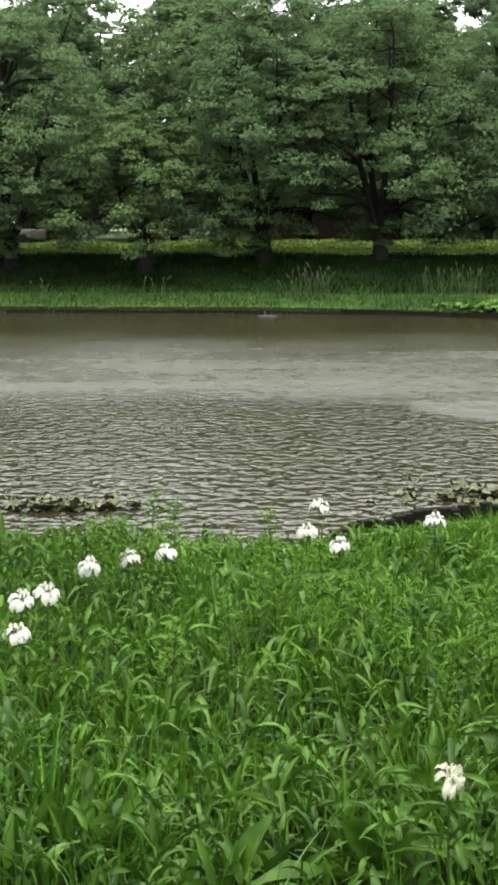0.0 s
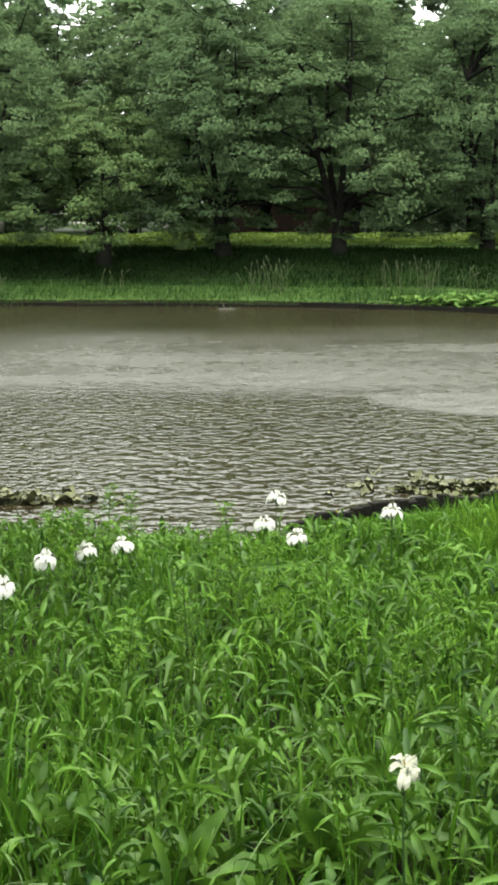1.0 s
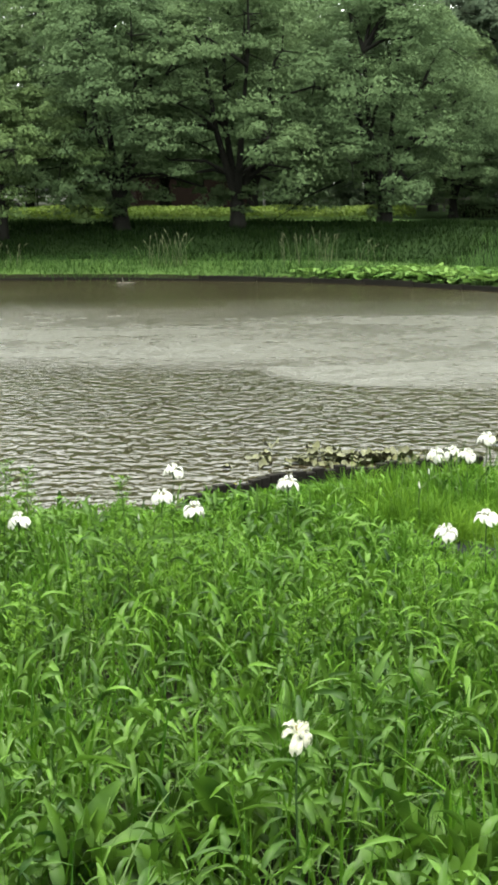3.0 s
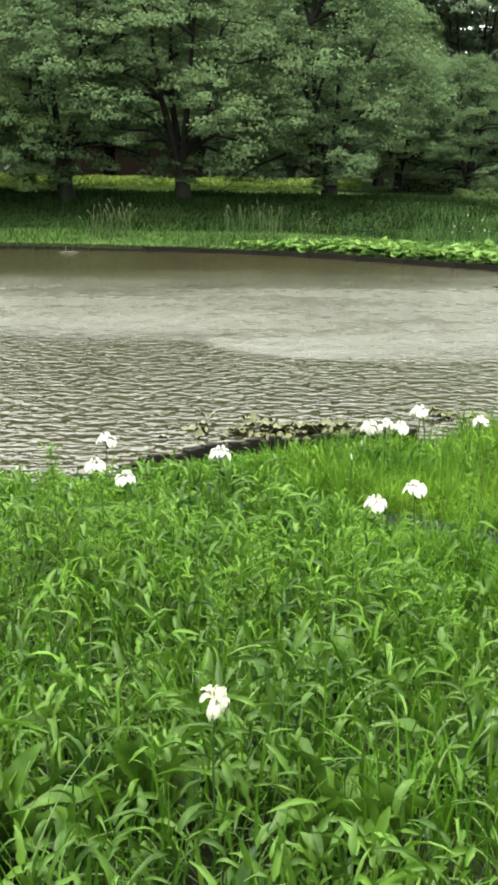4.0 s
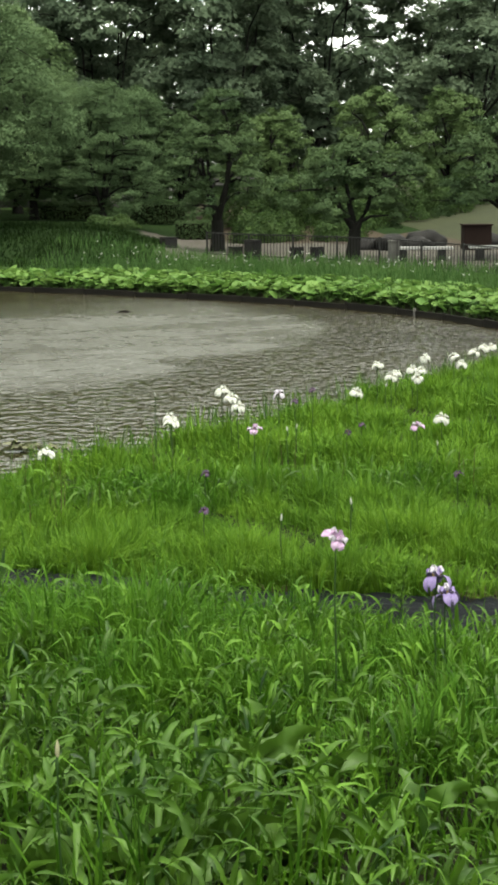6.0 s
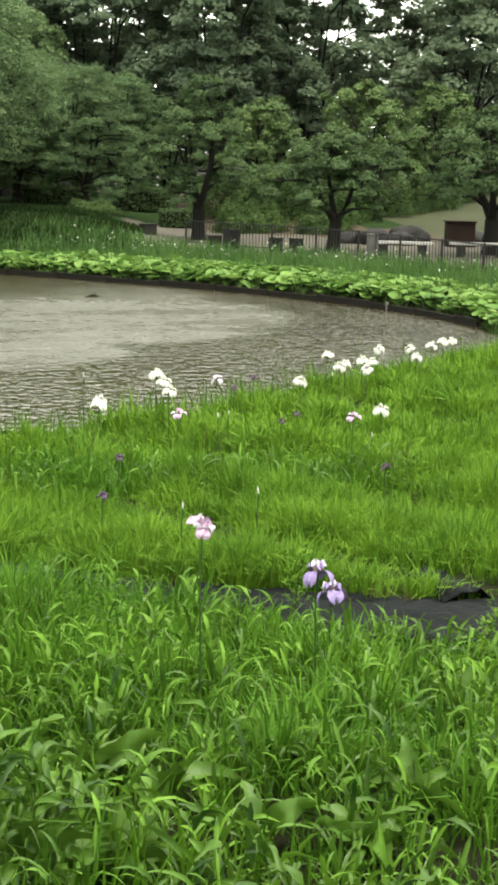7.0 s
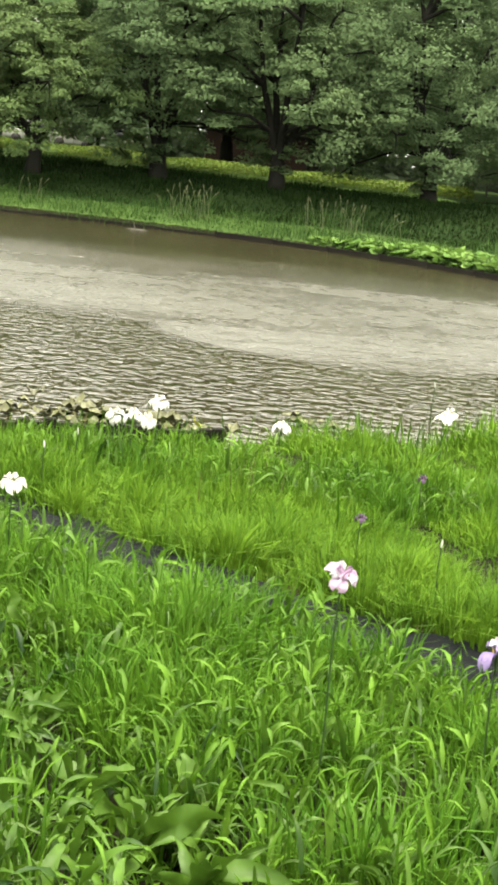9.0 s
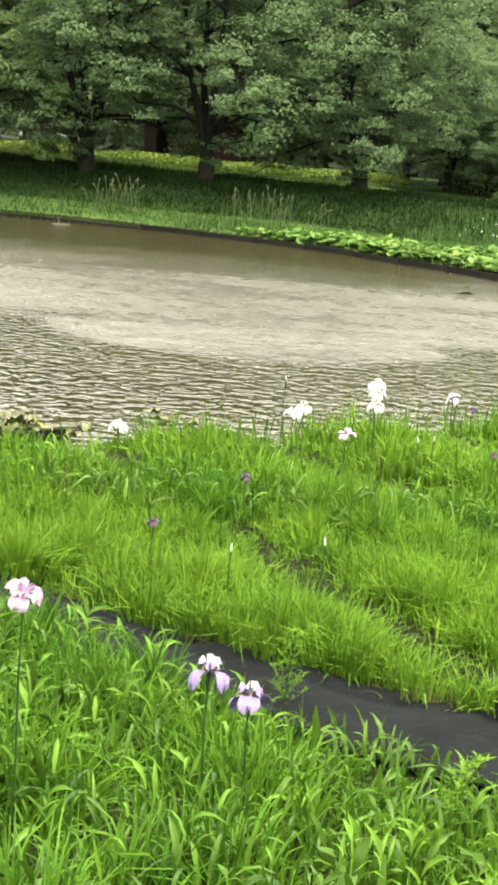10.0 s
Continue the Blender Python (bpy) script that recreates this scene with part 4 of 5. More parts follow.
IRISES = [
    (1.12, 5.04, 1.0, "c", 15, 22), (1.74, 10.81, 0.88, "w"), (0.98, 10.52, 0.75, "w"), (-1.12, 8.43, 0.86, "w"), (-0.98, 8.56, 0.87, "w"), (-1.09, 8.02, 0.76, "w"),
    (-0.85, 9.76, 0.77, "w"), (-0.62, 10.34, 0.7, "w"), (-0.35, 10.5, 0.7, "w"), (0.56, 10.84, 0.6, "b"), (0.77, 11.76, 0.6, "w"), (0.86, 11.53, 0.86, "w"),
    (3.57, 13.1, 0.69, "w"), (3.70, 13.0, 0.68, "w"), (3.42, 13.15, 0.67, "w"), (3.80, 12.68, 0.89, "w"), (3.09, 9.83, 0.79, "w"), (2.83, 9.99, 0.65, "w"), (3.01, 11.88, 0.6, "b"),
    (3.2, 12.4, 0.62, "b"), (2.27, 4.33, 0.86, "w"), (2.33, 4.25, 0.80, "w"), (4.85, 14.31, 0.5, "w"), (6.57, 15.62, 0.58, "w"), (7.29, 15.9, 0.82, "w"), (7.25, 15.48, 0.79, "w"),
    (7.2, 15.1, 0.75, "w"), (8.11, 16.2, 0.7, "l"), (8.75, 16.7, 0.65, "d"), (8.43, 14.47, 0.55, "d"), (9.34, 16.65, 0.6, "w"), (10.26, 17.6, 0.65, "w"), (10.4, 17.75, 0.66, "w"), (10.67, 17.8, 0.7, "w"),
    (10.6, 17.5, 0.62, "w"), (11.46, 19.0, 0.7, "w"), (10.42, 18.4, 0.7, "w"), (12.14, 19.4, 0.65, "w"), (12.69, 19.8, 0.65, "w"), (13.14, 20.3, 0.65, "w"), (9.34, 14.32, 0.6, "w"),
    (8.82, 13.88, 0.6, "p"), (8.21, 11.78, 0.5, "d"), (7.69, 14.56, 0.55, "b"), (8.75, 13.26, 0.5, "b"), (13.54, 20.8, 0.6, "w"), (8.32, 16.2, 0.6, "d"), (6.36, 15.5, 0.85, "b"),
    (8.21, 14.37, 0.5, "d"), (6.44, 15.13, 0.6, "w"), (5.94, 12.43, 0.55, "d"), (6.36, 10.04, 0.7, "b"), (5.80, 10.11, 0.6, "b"), (4.91, 6.95, 1.23, "p", 30, 38), (5.66, 7.21, 0.88, "v", 200, 8), (5.85, 7.45, 0.69, "v", 150, 12),
    (5.31, 10.53, 0.63, "d"), (6.77, 13.37, 0.77, "p"), (2.88, 4.86, 1.03, "y"), (7.53, 14.43, 0.55, "b"), (12.0, 18.9, 0.6, "w"), (9.9, 17.0, 0.6, "b"), (11.0, 18.2, 0.62, "w"),
]
for x, y, top, key, *rest in IRISES:
    iris(x, y, top, key, {"w": 0.94, "c": 0.88, "v": 1.0, "p": 0.8, "d": 0.5, "l": 0.85, "b": 0.7, "y": 0.8}[key], *rest)

# ------------------------------------------------------------ tall weeds with feathery stems


def feather_weed(x, y, top, seed):
    r = np.random.default_rng(seed)
    z0 = float(land(x, y))
    h = top - z0
    t = thing("tall_weed", "tall feathery green weed rising above the bed", "weed", Matrix.Translation((x, y, z0)), "tall weeds in the bed")
    k = np.linspace(0, 1, 8)
    lean = r.normal(0, 0.05, 2)
    line = [((lean[0] * s * s, lean[1] * s * s, h * s - 0.02), 0.006 * (1 - 0.6 * s)) for s in k]
    child("stem", mesh_of("stem", *tubes([line], 6), M_STEM), t)
    n = int(16 + 26 * h)
    s = np.linspace(0.22, 0.97, n) + r.uniform(-0.01, 0.01, n)
    az = 2.4 * np.arange(n) + r.uniform(-0.4, 0.4, n)
    out = 0.17 * min(1.0, h / 0.8) * (1.12 - s) ** 0.8 * r.uniform(0.6, 1.2, n) + 0.02
    root = np.stack([lean[0] * s * s, lean[1] * s * s, h * s], 1)
    tip = root + np.stack([np.cos(az) * out, np.sin(az) * out, 0.8 * out], 1)
    sprays = [[(tuple(root[k]), 0.0022), (tuple(tip[k]), 0.0008)] for k in range(n)]
    child("sprays", mesh_of("sprays", *tubes(sprays, 3), M_FINE), t)
    along_it = r.uniform(0.15, 1.0, (n, 13, 1))
    b = (root[:, None] + (tip - root)[:, None] * along_it).reshape(-1, 3)
    v, f = blades(r, b, r.uniform(0.018, 0.042, len(b)), r.uniform(0.005, 0.011, len(b)), r.uniform(0.2, 0.9, len(b)), segs=2, profile="leaf", lean=0.75, droop=0.5)
    child("foliage", mesh_of("foliage", v, f, M_FINE), t)


for k, (x, y, top) in enumerate([(0.48, 9.0, 1.28), (0.78, 8.6, 1.2), (-0.47, 10.5, 1.12), (0.60, 9.3, 0.95), (-0.7, 10.3, 0.95), (-0.3, 10.8, 1.0), (0.35, 9.5, 1.0), (6.09, 8.6, 0.62), (6.71, 7.3, 0.52), (3.6, 10.2, 0.75), (0.95, 8.9, 0.9), (-0.9, 10.7, 0.9), (1.75, 7.9, 0.95), (1.35, 7.2, 0.9), (2.35, 8.3, 0.85), (-0.15, 7.6, 0.95), (0.2, 8.2, 0.92), (1.15, 9.7, 0.86)]):
    feather_weed(x, y, top, 100 + k)

# ------------------------------------------------------------ water lilies by the near shore


def pad_mesh(name, radius, cup, seed, material):
    """A notched lily leaf with a wavy, upturned rim and some thickness."""
    r = np.random.default_rng(seed)
    na, nr = 22, 5
    a = np.linspace(0.16, 2 * np.pi - 0.16, na)
    rr = np.linspace(0.05, 1, nr)
    A, R = np.meshgrid(a, rr, indexing="ij")
    wave = cup * R**2.4 * (1 + 0.8 * np.sin(2 * A + r.uniform(0, 6)) + 0.5 * np.sin(5 * A + r.uniform(0, 6)))
    rad = radius * R * (1 + 0.05 * np.sin(3 * A + seed))
    v = np.stack([rad * np.cos(A), rad * np.sin(A), wave * radius], -1).reshape(-1, 3)
    i, j = np.meshgrid(np.arange(na - 1), np.arange(nr - 1), indexing="ij")
    k = i * nr + j
    f = np.stack([k, k + 1, k + nr + 1, k + nr], -1).reshape(-1, 4)
    top = len(v)
    v2 = v - np.array([0, 0, 0.006])
    return mesh_of(name, np.concatenate([v, v2]), np.concatenate([f, f[:, ::-1] + top]), material)


M_PAD = foliage("water_lily_leaf", (0.0156, 0.0156, 0.00624), (0.13, 0.135, 0.06), 0.4, 0.25, scale=2.0, island=0.8)
M_YELLOWLEAF = foliage("yellowing_leaf", (0.156, 0.1716, 0.0208), (0.26, 0.2704, 0.052), 0.4, 0.4)
PADS = [pad_mesh("leaf", 0.15, 0.10 + 0.12 * k, 40 + k, M_PAD) for k in range(4)]
rngp = np.random.default_rng(21)


def lily(x, y, size, lift):
    t = thing("water_lily", "brownish green water lily leaf curling above the water", "water lily", pose(x, y, 0.0, 0, 0, rngp.uniform(0, 360)), "water lilies by the shore")
    child("leaf", PADS[rngp.integers(0, 4)], t, pose(0, 0, lift, rngp.uniform(-12, 12), rngp.uniform(-12, 12)) @ Matrix.Scale(size, 4))
    if lift > 0.05:
        v, f = tubes([[((0, 0, -0.3), 0.005), ((0.01, 0, 0), 0.005), ((0, 0, lift), 0.004)]], 5)
        child("stem", mesh_of("stem", v, f, M_STEM), t)


for cx, cy, sx, sy, n in ((3.0, 16.35, 0.85, 0.5, 90), (-1.9, 15.75, 0.8, 0.25, 60), (3.9, 16.2, 0.4, 0.35, 16), (5.4, 17.2, 0.5, 0.2, 10)):
    for _ in range(n):
        x, y = rngp.normal(cx, sx * 0.55), rngp.normal(cy, sy * 0.55)
        if float(shore_distance(np.array([x]), np.array([y]))[0]) < -0.25:
            lily(x, y, rngp.uniform(0.35, 0.65), rngp.choice([0.012, 0.015, 0.02, 0.04, 0.08]))


def upright_leaf(x, y, z, size, turn):
    t = thing("lotus_leaf", "single yellow-green lotus leaf standing at the shore", "leaf", pose(x, y, 0, 0, 0, turn))
    v, f = tubes([[((0, 0, -0.2), 0.006), ((0.01, 0, z * 0.6), 0.005), ((0, 0, z), 0.004)]], 5)
    child("stem", mesh_of("stem", v, f, M_STEM), t)
    child("leaf", pad_mesh("leaf", size, 0.25, 7, M_YELLOWLEAF), t, pose(0, 0, z, 28, 10, 0))


upright_leaf(1.61, 13.83, 0.12, 0.14, 30)
upright_leaf(4.11, 15.09, 0.24, 0.13, 80)

# ------------------------------------------------------------ far shore: timber edging, posts, log
edge_from = int(np.argmin(np.hypot(SHORE[:, 0] + 9.0, SHORE[:, 1] - 53.0)))
edging = thing("pond_edging", "low dark timber edging boards along the far shore", "edging")
run = SHORE[edge_from:]
dense = np.concatenate([run[k] + (run[k + 1] - run[k]) * np.linspace(0, 1, 5, endpoint=False)[:, None] for k in range(len(run) - 1)] + [run[-1:]])
lengths = np.r_[0, np.cumsum(np.hypot(*np.diff(dense, axis=0).T))]
for k, at in enumerate(np.arange(0, lengths[-1] - 1.0, 2.0)):
    p = [np.interp(a, lengths, dense[:, 0]) + 1j * np.interp(a, lengths, dense[:, 1]) for a in (at, min(at + 1.985, lengths[-1]))]
    mid, way = (p[0] + p[1]) / 2, p[1] - p[0]
    turn = math.degrees(math.atan2(way.imag, way.real))
    high = (0.15 if mid.real > 2.5 else 0.09) + 0.02 * math.sin(k * 2.3)
    child("board", bm_mesh("board", box_bm(abs(way), 0.07, high + 0.35, 0.008, (0, 0, -0.35)), M_BOARD), edging, pose(mid.real, mid.imag, 0, 0, 0, turn))
    child("post", bm_mesh("post", box_bm(0.08, 0.08, high + 0.42, 0.012, (0, 0, -0.4)), M_BOARD), edging, pose(p[0].real, p[0].imag - 0.05, 0, 0, 0, turn))


def stake(x, y, high, label, material, r=0.04):
    v, f = tubes([[((0, 0, -0.5), r), ((0, 0, high * 0.6), r), ((0, 0, high - 0.01), r * 0.95), ((0, 0, high), r * 0.3)]], 8)
    tagged(new("stake", mesh_of("stake", v, f, material)), label, "stake").matrix_world = pose(x, y, 0)


stake(6.2, 51.0, 0.22, "short pale wooden stake in the water at the edging", M_STONE, 0.06)
stake(18.0, 32.7, 0.2, "short pale wooden stake in the water at the edging", M_STONE, 0.04)
v, f = tubes([[((-0.42, 0, -0.02), 0.015), ((-0.2, 0.03, -0.01), 0.028), ((0.15, 0.0, -0.01), 0.028), ((0.42, -0.02, -0.02), 0.012)], [((-0.1, 0, 0.05), 0.025), ((-0.14, 0.01, 0.16), 0.018), ((-0.11, 0.0, 0.22), 0.008)]], 8)
tagged(new("floating_log", mesh_of("floating_log", v, f, M_STONE)), "pale floating log with a stub in the water", "log").matrix_world = pose(0.69, 50.6, 0, 0, 0, 4)
v, f = tubes([[((-0.35, 0, 0.0), 0.02), ((0, 0.02, 0.04), 0.05), ((0.3, 0, 0.0), 0.02)], [((0.05, 0, 0.06), 0.03), ((0.1, 0.01, 0.13), 0.012)]], 8)
tagged(new("floating_log", mesh_of("floating_log", v, f, M_BOARD)), "dark piece of driftwood in the pond", "log").matrix_world = pose(11.76, 36.95, 0, 0, 0, 10) @ Matrix.Scale(0.65, 4)

# short black piles that hold the near shore
PILES = rounded([(1.1, 13.4), (1.4, 13.68), (1.85, 14.05), (2.25, 14.36), (2.7, 14.57), (3.1, 14.68), (3.6, 14.85), (4.3, 15.0)], 1, False)
piling = thing("shore_edging", "row of short black timber posts along the shore", "edging")
ls = np.r_[0, np.cumsum(np.hypot(*np.diff(PILES, axis=0).T))]
rngw = np.random.default_rng(44)
PILE = bm_mesh("post", box_bm(0.115, 0.09, 0.62, 0.012, (0, 0, -0.36)), M_BOARD)
for at in np.arange(0, ls[-1], 0.125):
    x, y = float(np.interp(at, ls, PILES[:, 0])), float(np.interp(at, ls, PILES[:, 1]))
    x2, y2 = float(np.interp(at + 0.05, ls, PILES[:, 0])), float(np.interp(at + 0.05, ls, PILES[:, 1]))
    child("post", PILE, piling, pose(x, y, rngw.uniform(-0.03, 0.03), rngw.uniform(-2, 2), rngw.uniform(-2, 2), math.degrees(math.atan2(y2 - y, x2 - x)) + rngw.uniform(-4, 4)))

# lotus leaves behind the edging
x, y = spots(30000, 4, 22, 24, 52)
d = shore_distance(x, y)
band = np.interp(x, [6, 10, 14], [0.6, 1.6, 2.3])
keep = (d > 0.15) & (d < band) & (y > 25) & (x > 6.5) & (rng.uniform(0, 1, len(x)) < np.interp(x, [6.5, 10.5], [0.12, 0.75]))
x, y = x[keep], y[keep]
n = len(x)
high = land(x, y) + rng.uniform(0.08, 0.20, n)
na = 8
ang = np.linspace(0, 2 * np.pi, na, endpoint=False)
tilt = rng.normal(0, 0.24, (n, 2))
rad = rng.uniform(0.07, 0.21, n)
ring = np.stack([np.cos(ang), np.sin(ang)], 1)
pts = np.concatenate([np.zeros((n, 1, 2)), rad[:, None, None] * ring[None]], 1)
zz = (pts * tilt[:, None]).sum(-1) + np.r_[0, np.full(na, 0.045)][None] + np.concatenate([np.zeros((n, 1)), 0.02 * np.sin(2 * ang[None] + rng.uniform(0, 6, n)[:, None])], 1)
lv = np.concatenate([pts + np.stack([x, y], 1)[:, None], (zz + high[:, None])[..., None]], -1).reshape(-1, 3)
tri = np.stack([np.zeros(na, int), 1 + np.arange(na), 1 + (np.arange(na) + 1) % na], 1)
lf = (np.arange(n)[:, None, None] * (na + 1) + tri[None]).reshape(-1, 3)
tagged(new("lotus_leaves", mesh_of("lotus_leaves", lv, lf, M_LOTUS)), "bright green lotus leaves crowding behind the edging", "lotus leaves", kind="stuff")

# pale flowers in the grass behind the lotus
x, y = spots(5200, 9, 28, 26, 56)
d = shore_distance(x, y)
keep = (d > 2.2) & (d < 5.0) & (x - 0.25 * (y - 45) > 12.5) & (rng.uniform(0, 1, len(x)) < 0.12 + 0.22 * patchy(x, y, 1.6, 3.0))
x, y = x[keep], y[keep]
c = np.stack([x, y, land(x, y) + rng.uniform(0.36, 0.55, len(x))], 1)
c = np.repeat(c, 3, 0) + rng.normal(0, 0.025, (len(c) * 3, 3))
lv, lf = scatter_leaves(rng, c, rng.normal(0, 1, c.shape), rng.uniform(0.03, 0.06, len(c)), rng.uniform(0.025, 0.045, len(c)))
tagged(new("distant_flowers", mesh_of("distant_flowers", lv, lf, M_WHITE)), "small white irises scattered in far grass", "flowers", kind="stuff")
x, y = spots(52000, 9, 28, 26, 58)
d = shore_distance(x, y)
keep = (d > 1.6) & (d < 6.0) & (x - 0.25 * (y - 45) > 10.0 + rng.uniform(0, 1, len(x)) ** 2 * 4.0 + 0.25 * d)
x, y = x[keep], y[keep]
grass_stuff("grass", "tall grey-green iris leaves on the far bank", [blades(rng, base_of(x, y), rng.uniform(0.3, 0.58, len(x)), rng.uniform(0.016, 0.03, len(x)), rng.uniform(0.05, 0.35, len(x)), segs=2, profile="sword")], M_FARIRIS)


def reed_clump(x, y, n, high, seed):
    r = np.random.default_rng(seed)
    z0 = float(land(x, y))
    paths = []
    for _ in range(n):
        bx, by = r.normal(0, 0.35), r.normal(0, 0.15)
        h = high * r.uniform(0.65, 1.05)
        lx, ly = r.normal(0, 0.11, 2)
        paths.append([((bx, by, -0.1), 0.009), ((bx + lx * 0.6, by + ly * 0.4, h * 0.5), 0.008), ((bx + lx * 1.6, by + ly, h * 0.85), 0.007), ((bx + lx * 2.0, by + ly, h * 0.93), 0.020), ((bx + lx * 2.4, by + ly, h), 0.004)])
    t = thing("reeds", "clump of tall pale dry reeds on the far shore", "reeds", Matrix.Translation((x, y, z0)), "reed clumps on the far shore")
    for p in paths:
        child("stalk", mesh_of("stalk", *tubes([p], 5), M_REEDDRY), t)
    b = np.stack([r.normal(0, 0.35, n * 6), r.normal(0, 0.15, n * 6), r.uniform(0, 0.5 * high, n * 6)], 1)
    v, f = blades(r, b, r.uniform(0.3, 0.6, n * 6), r.uniform(0.012, 0.02, n * 6), r.uniform(0.2, 0.9, n * 6), segs=3, droop=0.4)
    child("foliage", mesh_of("foliage", v, f, M_REED), t)


M_REEDDRY = surface("dry_reed", (0.036, 0.045, 0.02), (0.085, 0.092, 0.048), 0.7, 2, 20)
for k, (x, y, n, h) in enumerate([(1.7, 53.6, 9, 1.15), (2.5, 53.6, 14, 1.35), (6.7, 52.6, 9, 1.2), (7.6, 52.3, 11, 1.3), (-3.5, 54.3, 6, 0.9), (9.3, 51.5, 6, 0.9), (-7.6, 54.4, 5, 0.9)]):
    reed_clump(x, y, n, h, 60 + k)

# ------------------------------------------------------------ path side: fence, pillars, boxes, benches
FENCE = rounded([(18.0, 49.0), (18.9, 47.2), (20.4, 44.2), (21.35, 41.2), (22.1, 37.5), (22.5, 33.0), (22.3, 28.0)], 2, False)


def along(line, step):
    ls = np.r_[0, np.cumsum(np.hypot(*np.diff(line, axis=0).T))]
    return [(float(np.interp(a, ls, line[:, 0])), float(np.interp(a, ls, line[:, 1]))) for a in np.arange(0, ls[-1], step)]


fence = thing("fence", "low dark metal park fence beside the gravel path", "fence")
posts = along(FENCE, 2.0)
POST = bm_mesh("post", box_bm(0.06, 0.06, 0.98, 0.006, (0, 0, -0.08)), M_RAIL)
BAR = bm_mesh("bar", box_bm(0.016, 0.016, 0.72, 0), M_RAIL)
for k, (x, y) in enumerate(posts):
    z = float(land(x, y))
    child("post", POST, fence, pose(x, y, z))
    if k + 1 < len(posts):
        x2, y2 = posts[k + 1]
        z2 = float(land(x2, y2))
        ln, turn = math.hypot(x2 - x, y2 - y), math.degrees(math.atan2(y2 - y, x2 - x))
        pitch = -math.degrees(math.atan2(z2 - z, ln))
        for h in (0.84, 0.12):
            child("rail", bm_mesh("rail", box_bm(ln - 0.062, 0.04, 0.035, 0.005), M_RAIL), fence, pose((x + x2) / 2, (y + y2) / 2, (z + z2) / 2 + h, 0, pitch, turn))
        for q in range(1, 14):
            s = q / 14
            child("bar", BAR, fence, pose(x + (x2 - x) * s, y + (y2 - y) * s, z + (z2 - z) * s + 0.14, 0, 0, turn))


def pillar(x, y, high, wide):
    t = thing("stone_pillar", "short grey stone pillar at the fence", "pillar", pose(x, y, float(land(x, y)) - 0.05), "stone pillars at the fence")
    child("shaft", bm_mesh("shaft", box_bm(wide, wide, high, 0.02), M_STONE), t)
    child("cap", bm_mesh("cap", box_bm(wide * 1.12, wide * 1.12, 0.07, 0.025, (0, 0, high + 0.001)), M_STONE), t)


pillar(21.34, 41.0, 0.82, 0.27)


def bin_box(x, y, w, dpt, high, turn):
    t = thing("box", "dark weathered box standing beside the path", "box", pose(x, y, float(land(x, y)), 0, 0, turn), "dark boxes beside the path")
    child("body", bm_mesh("body", box_bm(w, dpt, high, 0.015), M_BOX), t)
    child("lid", bm_mesh("lid", box_bm(w * 1.06, dpt * 1.08, 0.05, 0.012, (0, 0, high + 0.001)), M_BOX), t)


for b in ((19.05, 47.3, 0.42, 0.4, 0.62, 20), (18.55, 47.6, 0.34, 0.35, 0.40, 10), (20.0, 45.6, 0.34, 0.32, 0.42, 15), (20.55, 45.2, 0.36, 0.32, 0.42, 12), (17.4, 51.6, 0.5, 0.4, 0.35, 10)):
    bin_box(*b)


def bench(x, y, length, turn):
    z = float(land(x, y))
    t = thing("bench", "long pale stone-topped bench beside the path", "bench", pose(x, y, z, 0, 0, turn), "benches by the path")
    child("seat", bm_mesh("seat", box_bm(length, 0.42, 0.09, 0.015, (0, 0, 0.38)), M_BENCH), t)
    for s in (-0.32, 0.32):
        child("leg", bm_mesh("leg", box_bm(0.26, 0.34, 0.379, 0.012), M_BOX), t, pose(length * s, 0, 0))


M_BENCH = surface("pale_concrete", (0.204, 0.204, 0.198), (0.312, 0.312, 0.3), 0.6, 2, 30, 0.3, 60)
bench(23.4, 43.2, 1.95, -22)
bench(25.7, 42.3, 1.95, -22)

# dark shed and rocks on the mound, clipped hedges, shrubs
shed = thing("shed", "small dark red-brown wooden shed by the mound", "shed", pose(28.15, 48.4, float(land(28.15, 48.4)) - 0.05, 0, 0, -20))
child("wall", bm_mesh("wall", box_bm(1.0, 0.9, 0.92, 0.02), M_WALL), shed)
rf = bmesh.new()
box_bm(1.1, 1.0, 0.05, 0.012, (0, 0, 0.921), rf)
child("roof", bm_mesh("roof", rf, M_WALL), shed)


def boulder(x, y, size, seed):
    r = np.random.default_rng(seed)
    bm = bmesh.new()
    bmesh.ops.create_icosphere(bm, subdivisions=3, radius=1.0)
    for v in bm.verts:
        k = 1 + 0.28 * noise.noise(v.co * 1.3 + Vector((seed, 0, 0))) + 0.10 * noise.noise(v.co * 3.1 + Vector((0, seed, 0)))
        v.co *= k
        v.co.z *= 0.65
    ob = tagged(new("boulder", bm_mesh("boulder", bm, M_ROCK, True)), "dark wet boulder at the foot of the mound", "rock", "boulders on the mound")
    ob.matrix_world = pose(x, y, float(land(x, y)) + 0.2 * size, 0, 0, r.uniform(0, 360)) @ Matrix.Scale(size, 4)


M_ROCK = surface("dark_wet_rock", (0.005, 0.0048, 0.0048), (0.017, 0.0162, 0.0155), 0.7, 2, 20, 0.8, 12, spec=0.1)
for k, (x, y, sz) in enumerate([(25.6, 50.0, 0.7), (26.4, 49.6, 0.55), (27.0, 50.3, 0.8), (24.9, 50.8, 0.5), (28.9, 49.2, 0.75), (29.8, 48.6, 0.6)]):
    boulder(x, y, sz, k + 3)


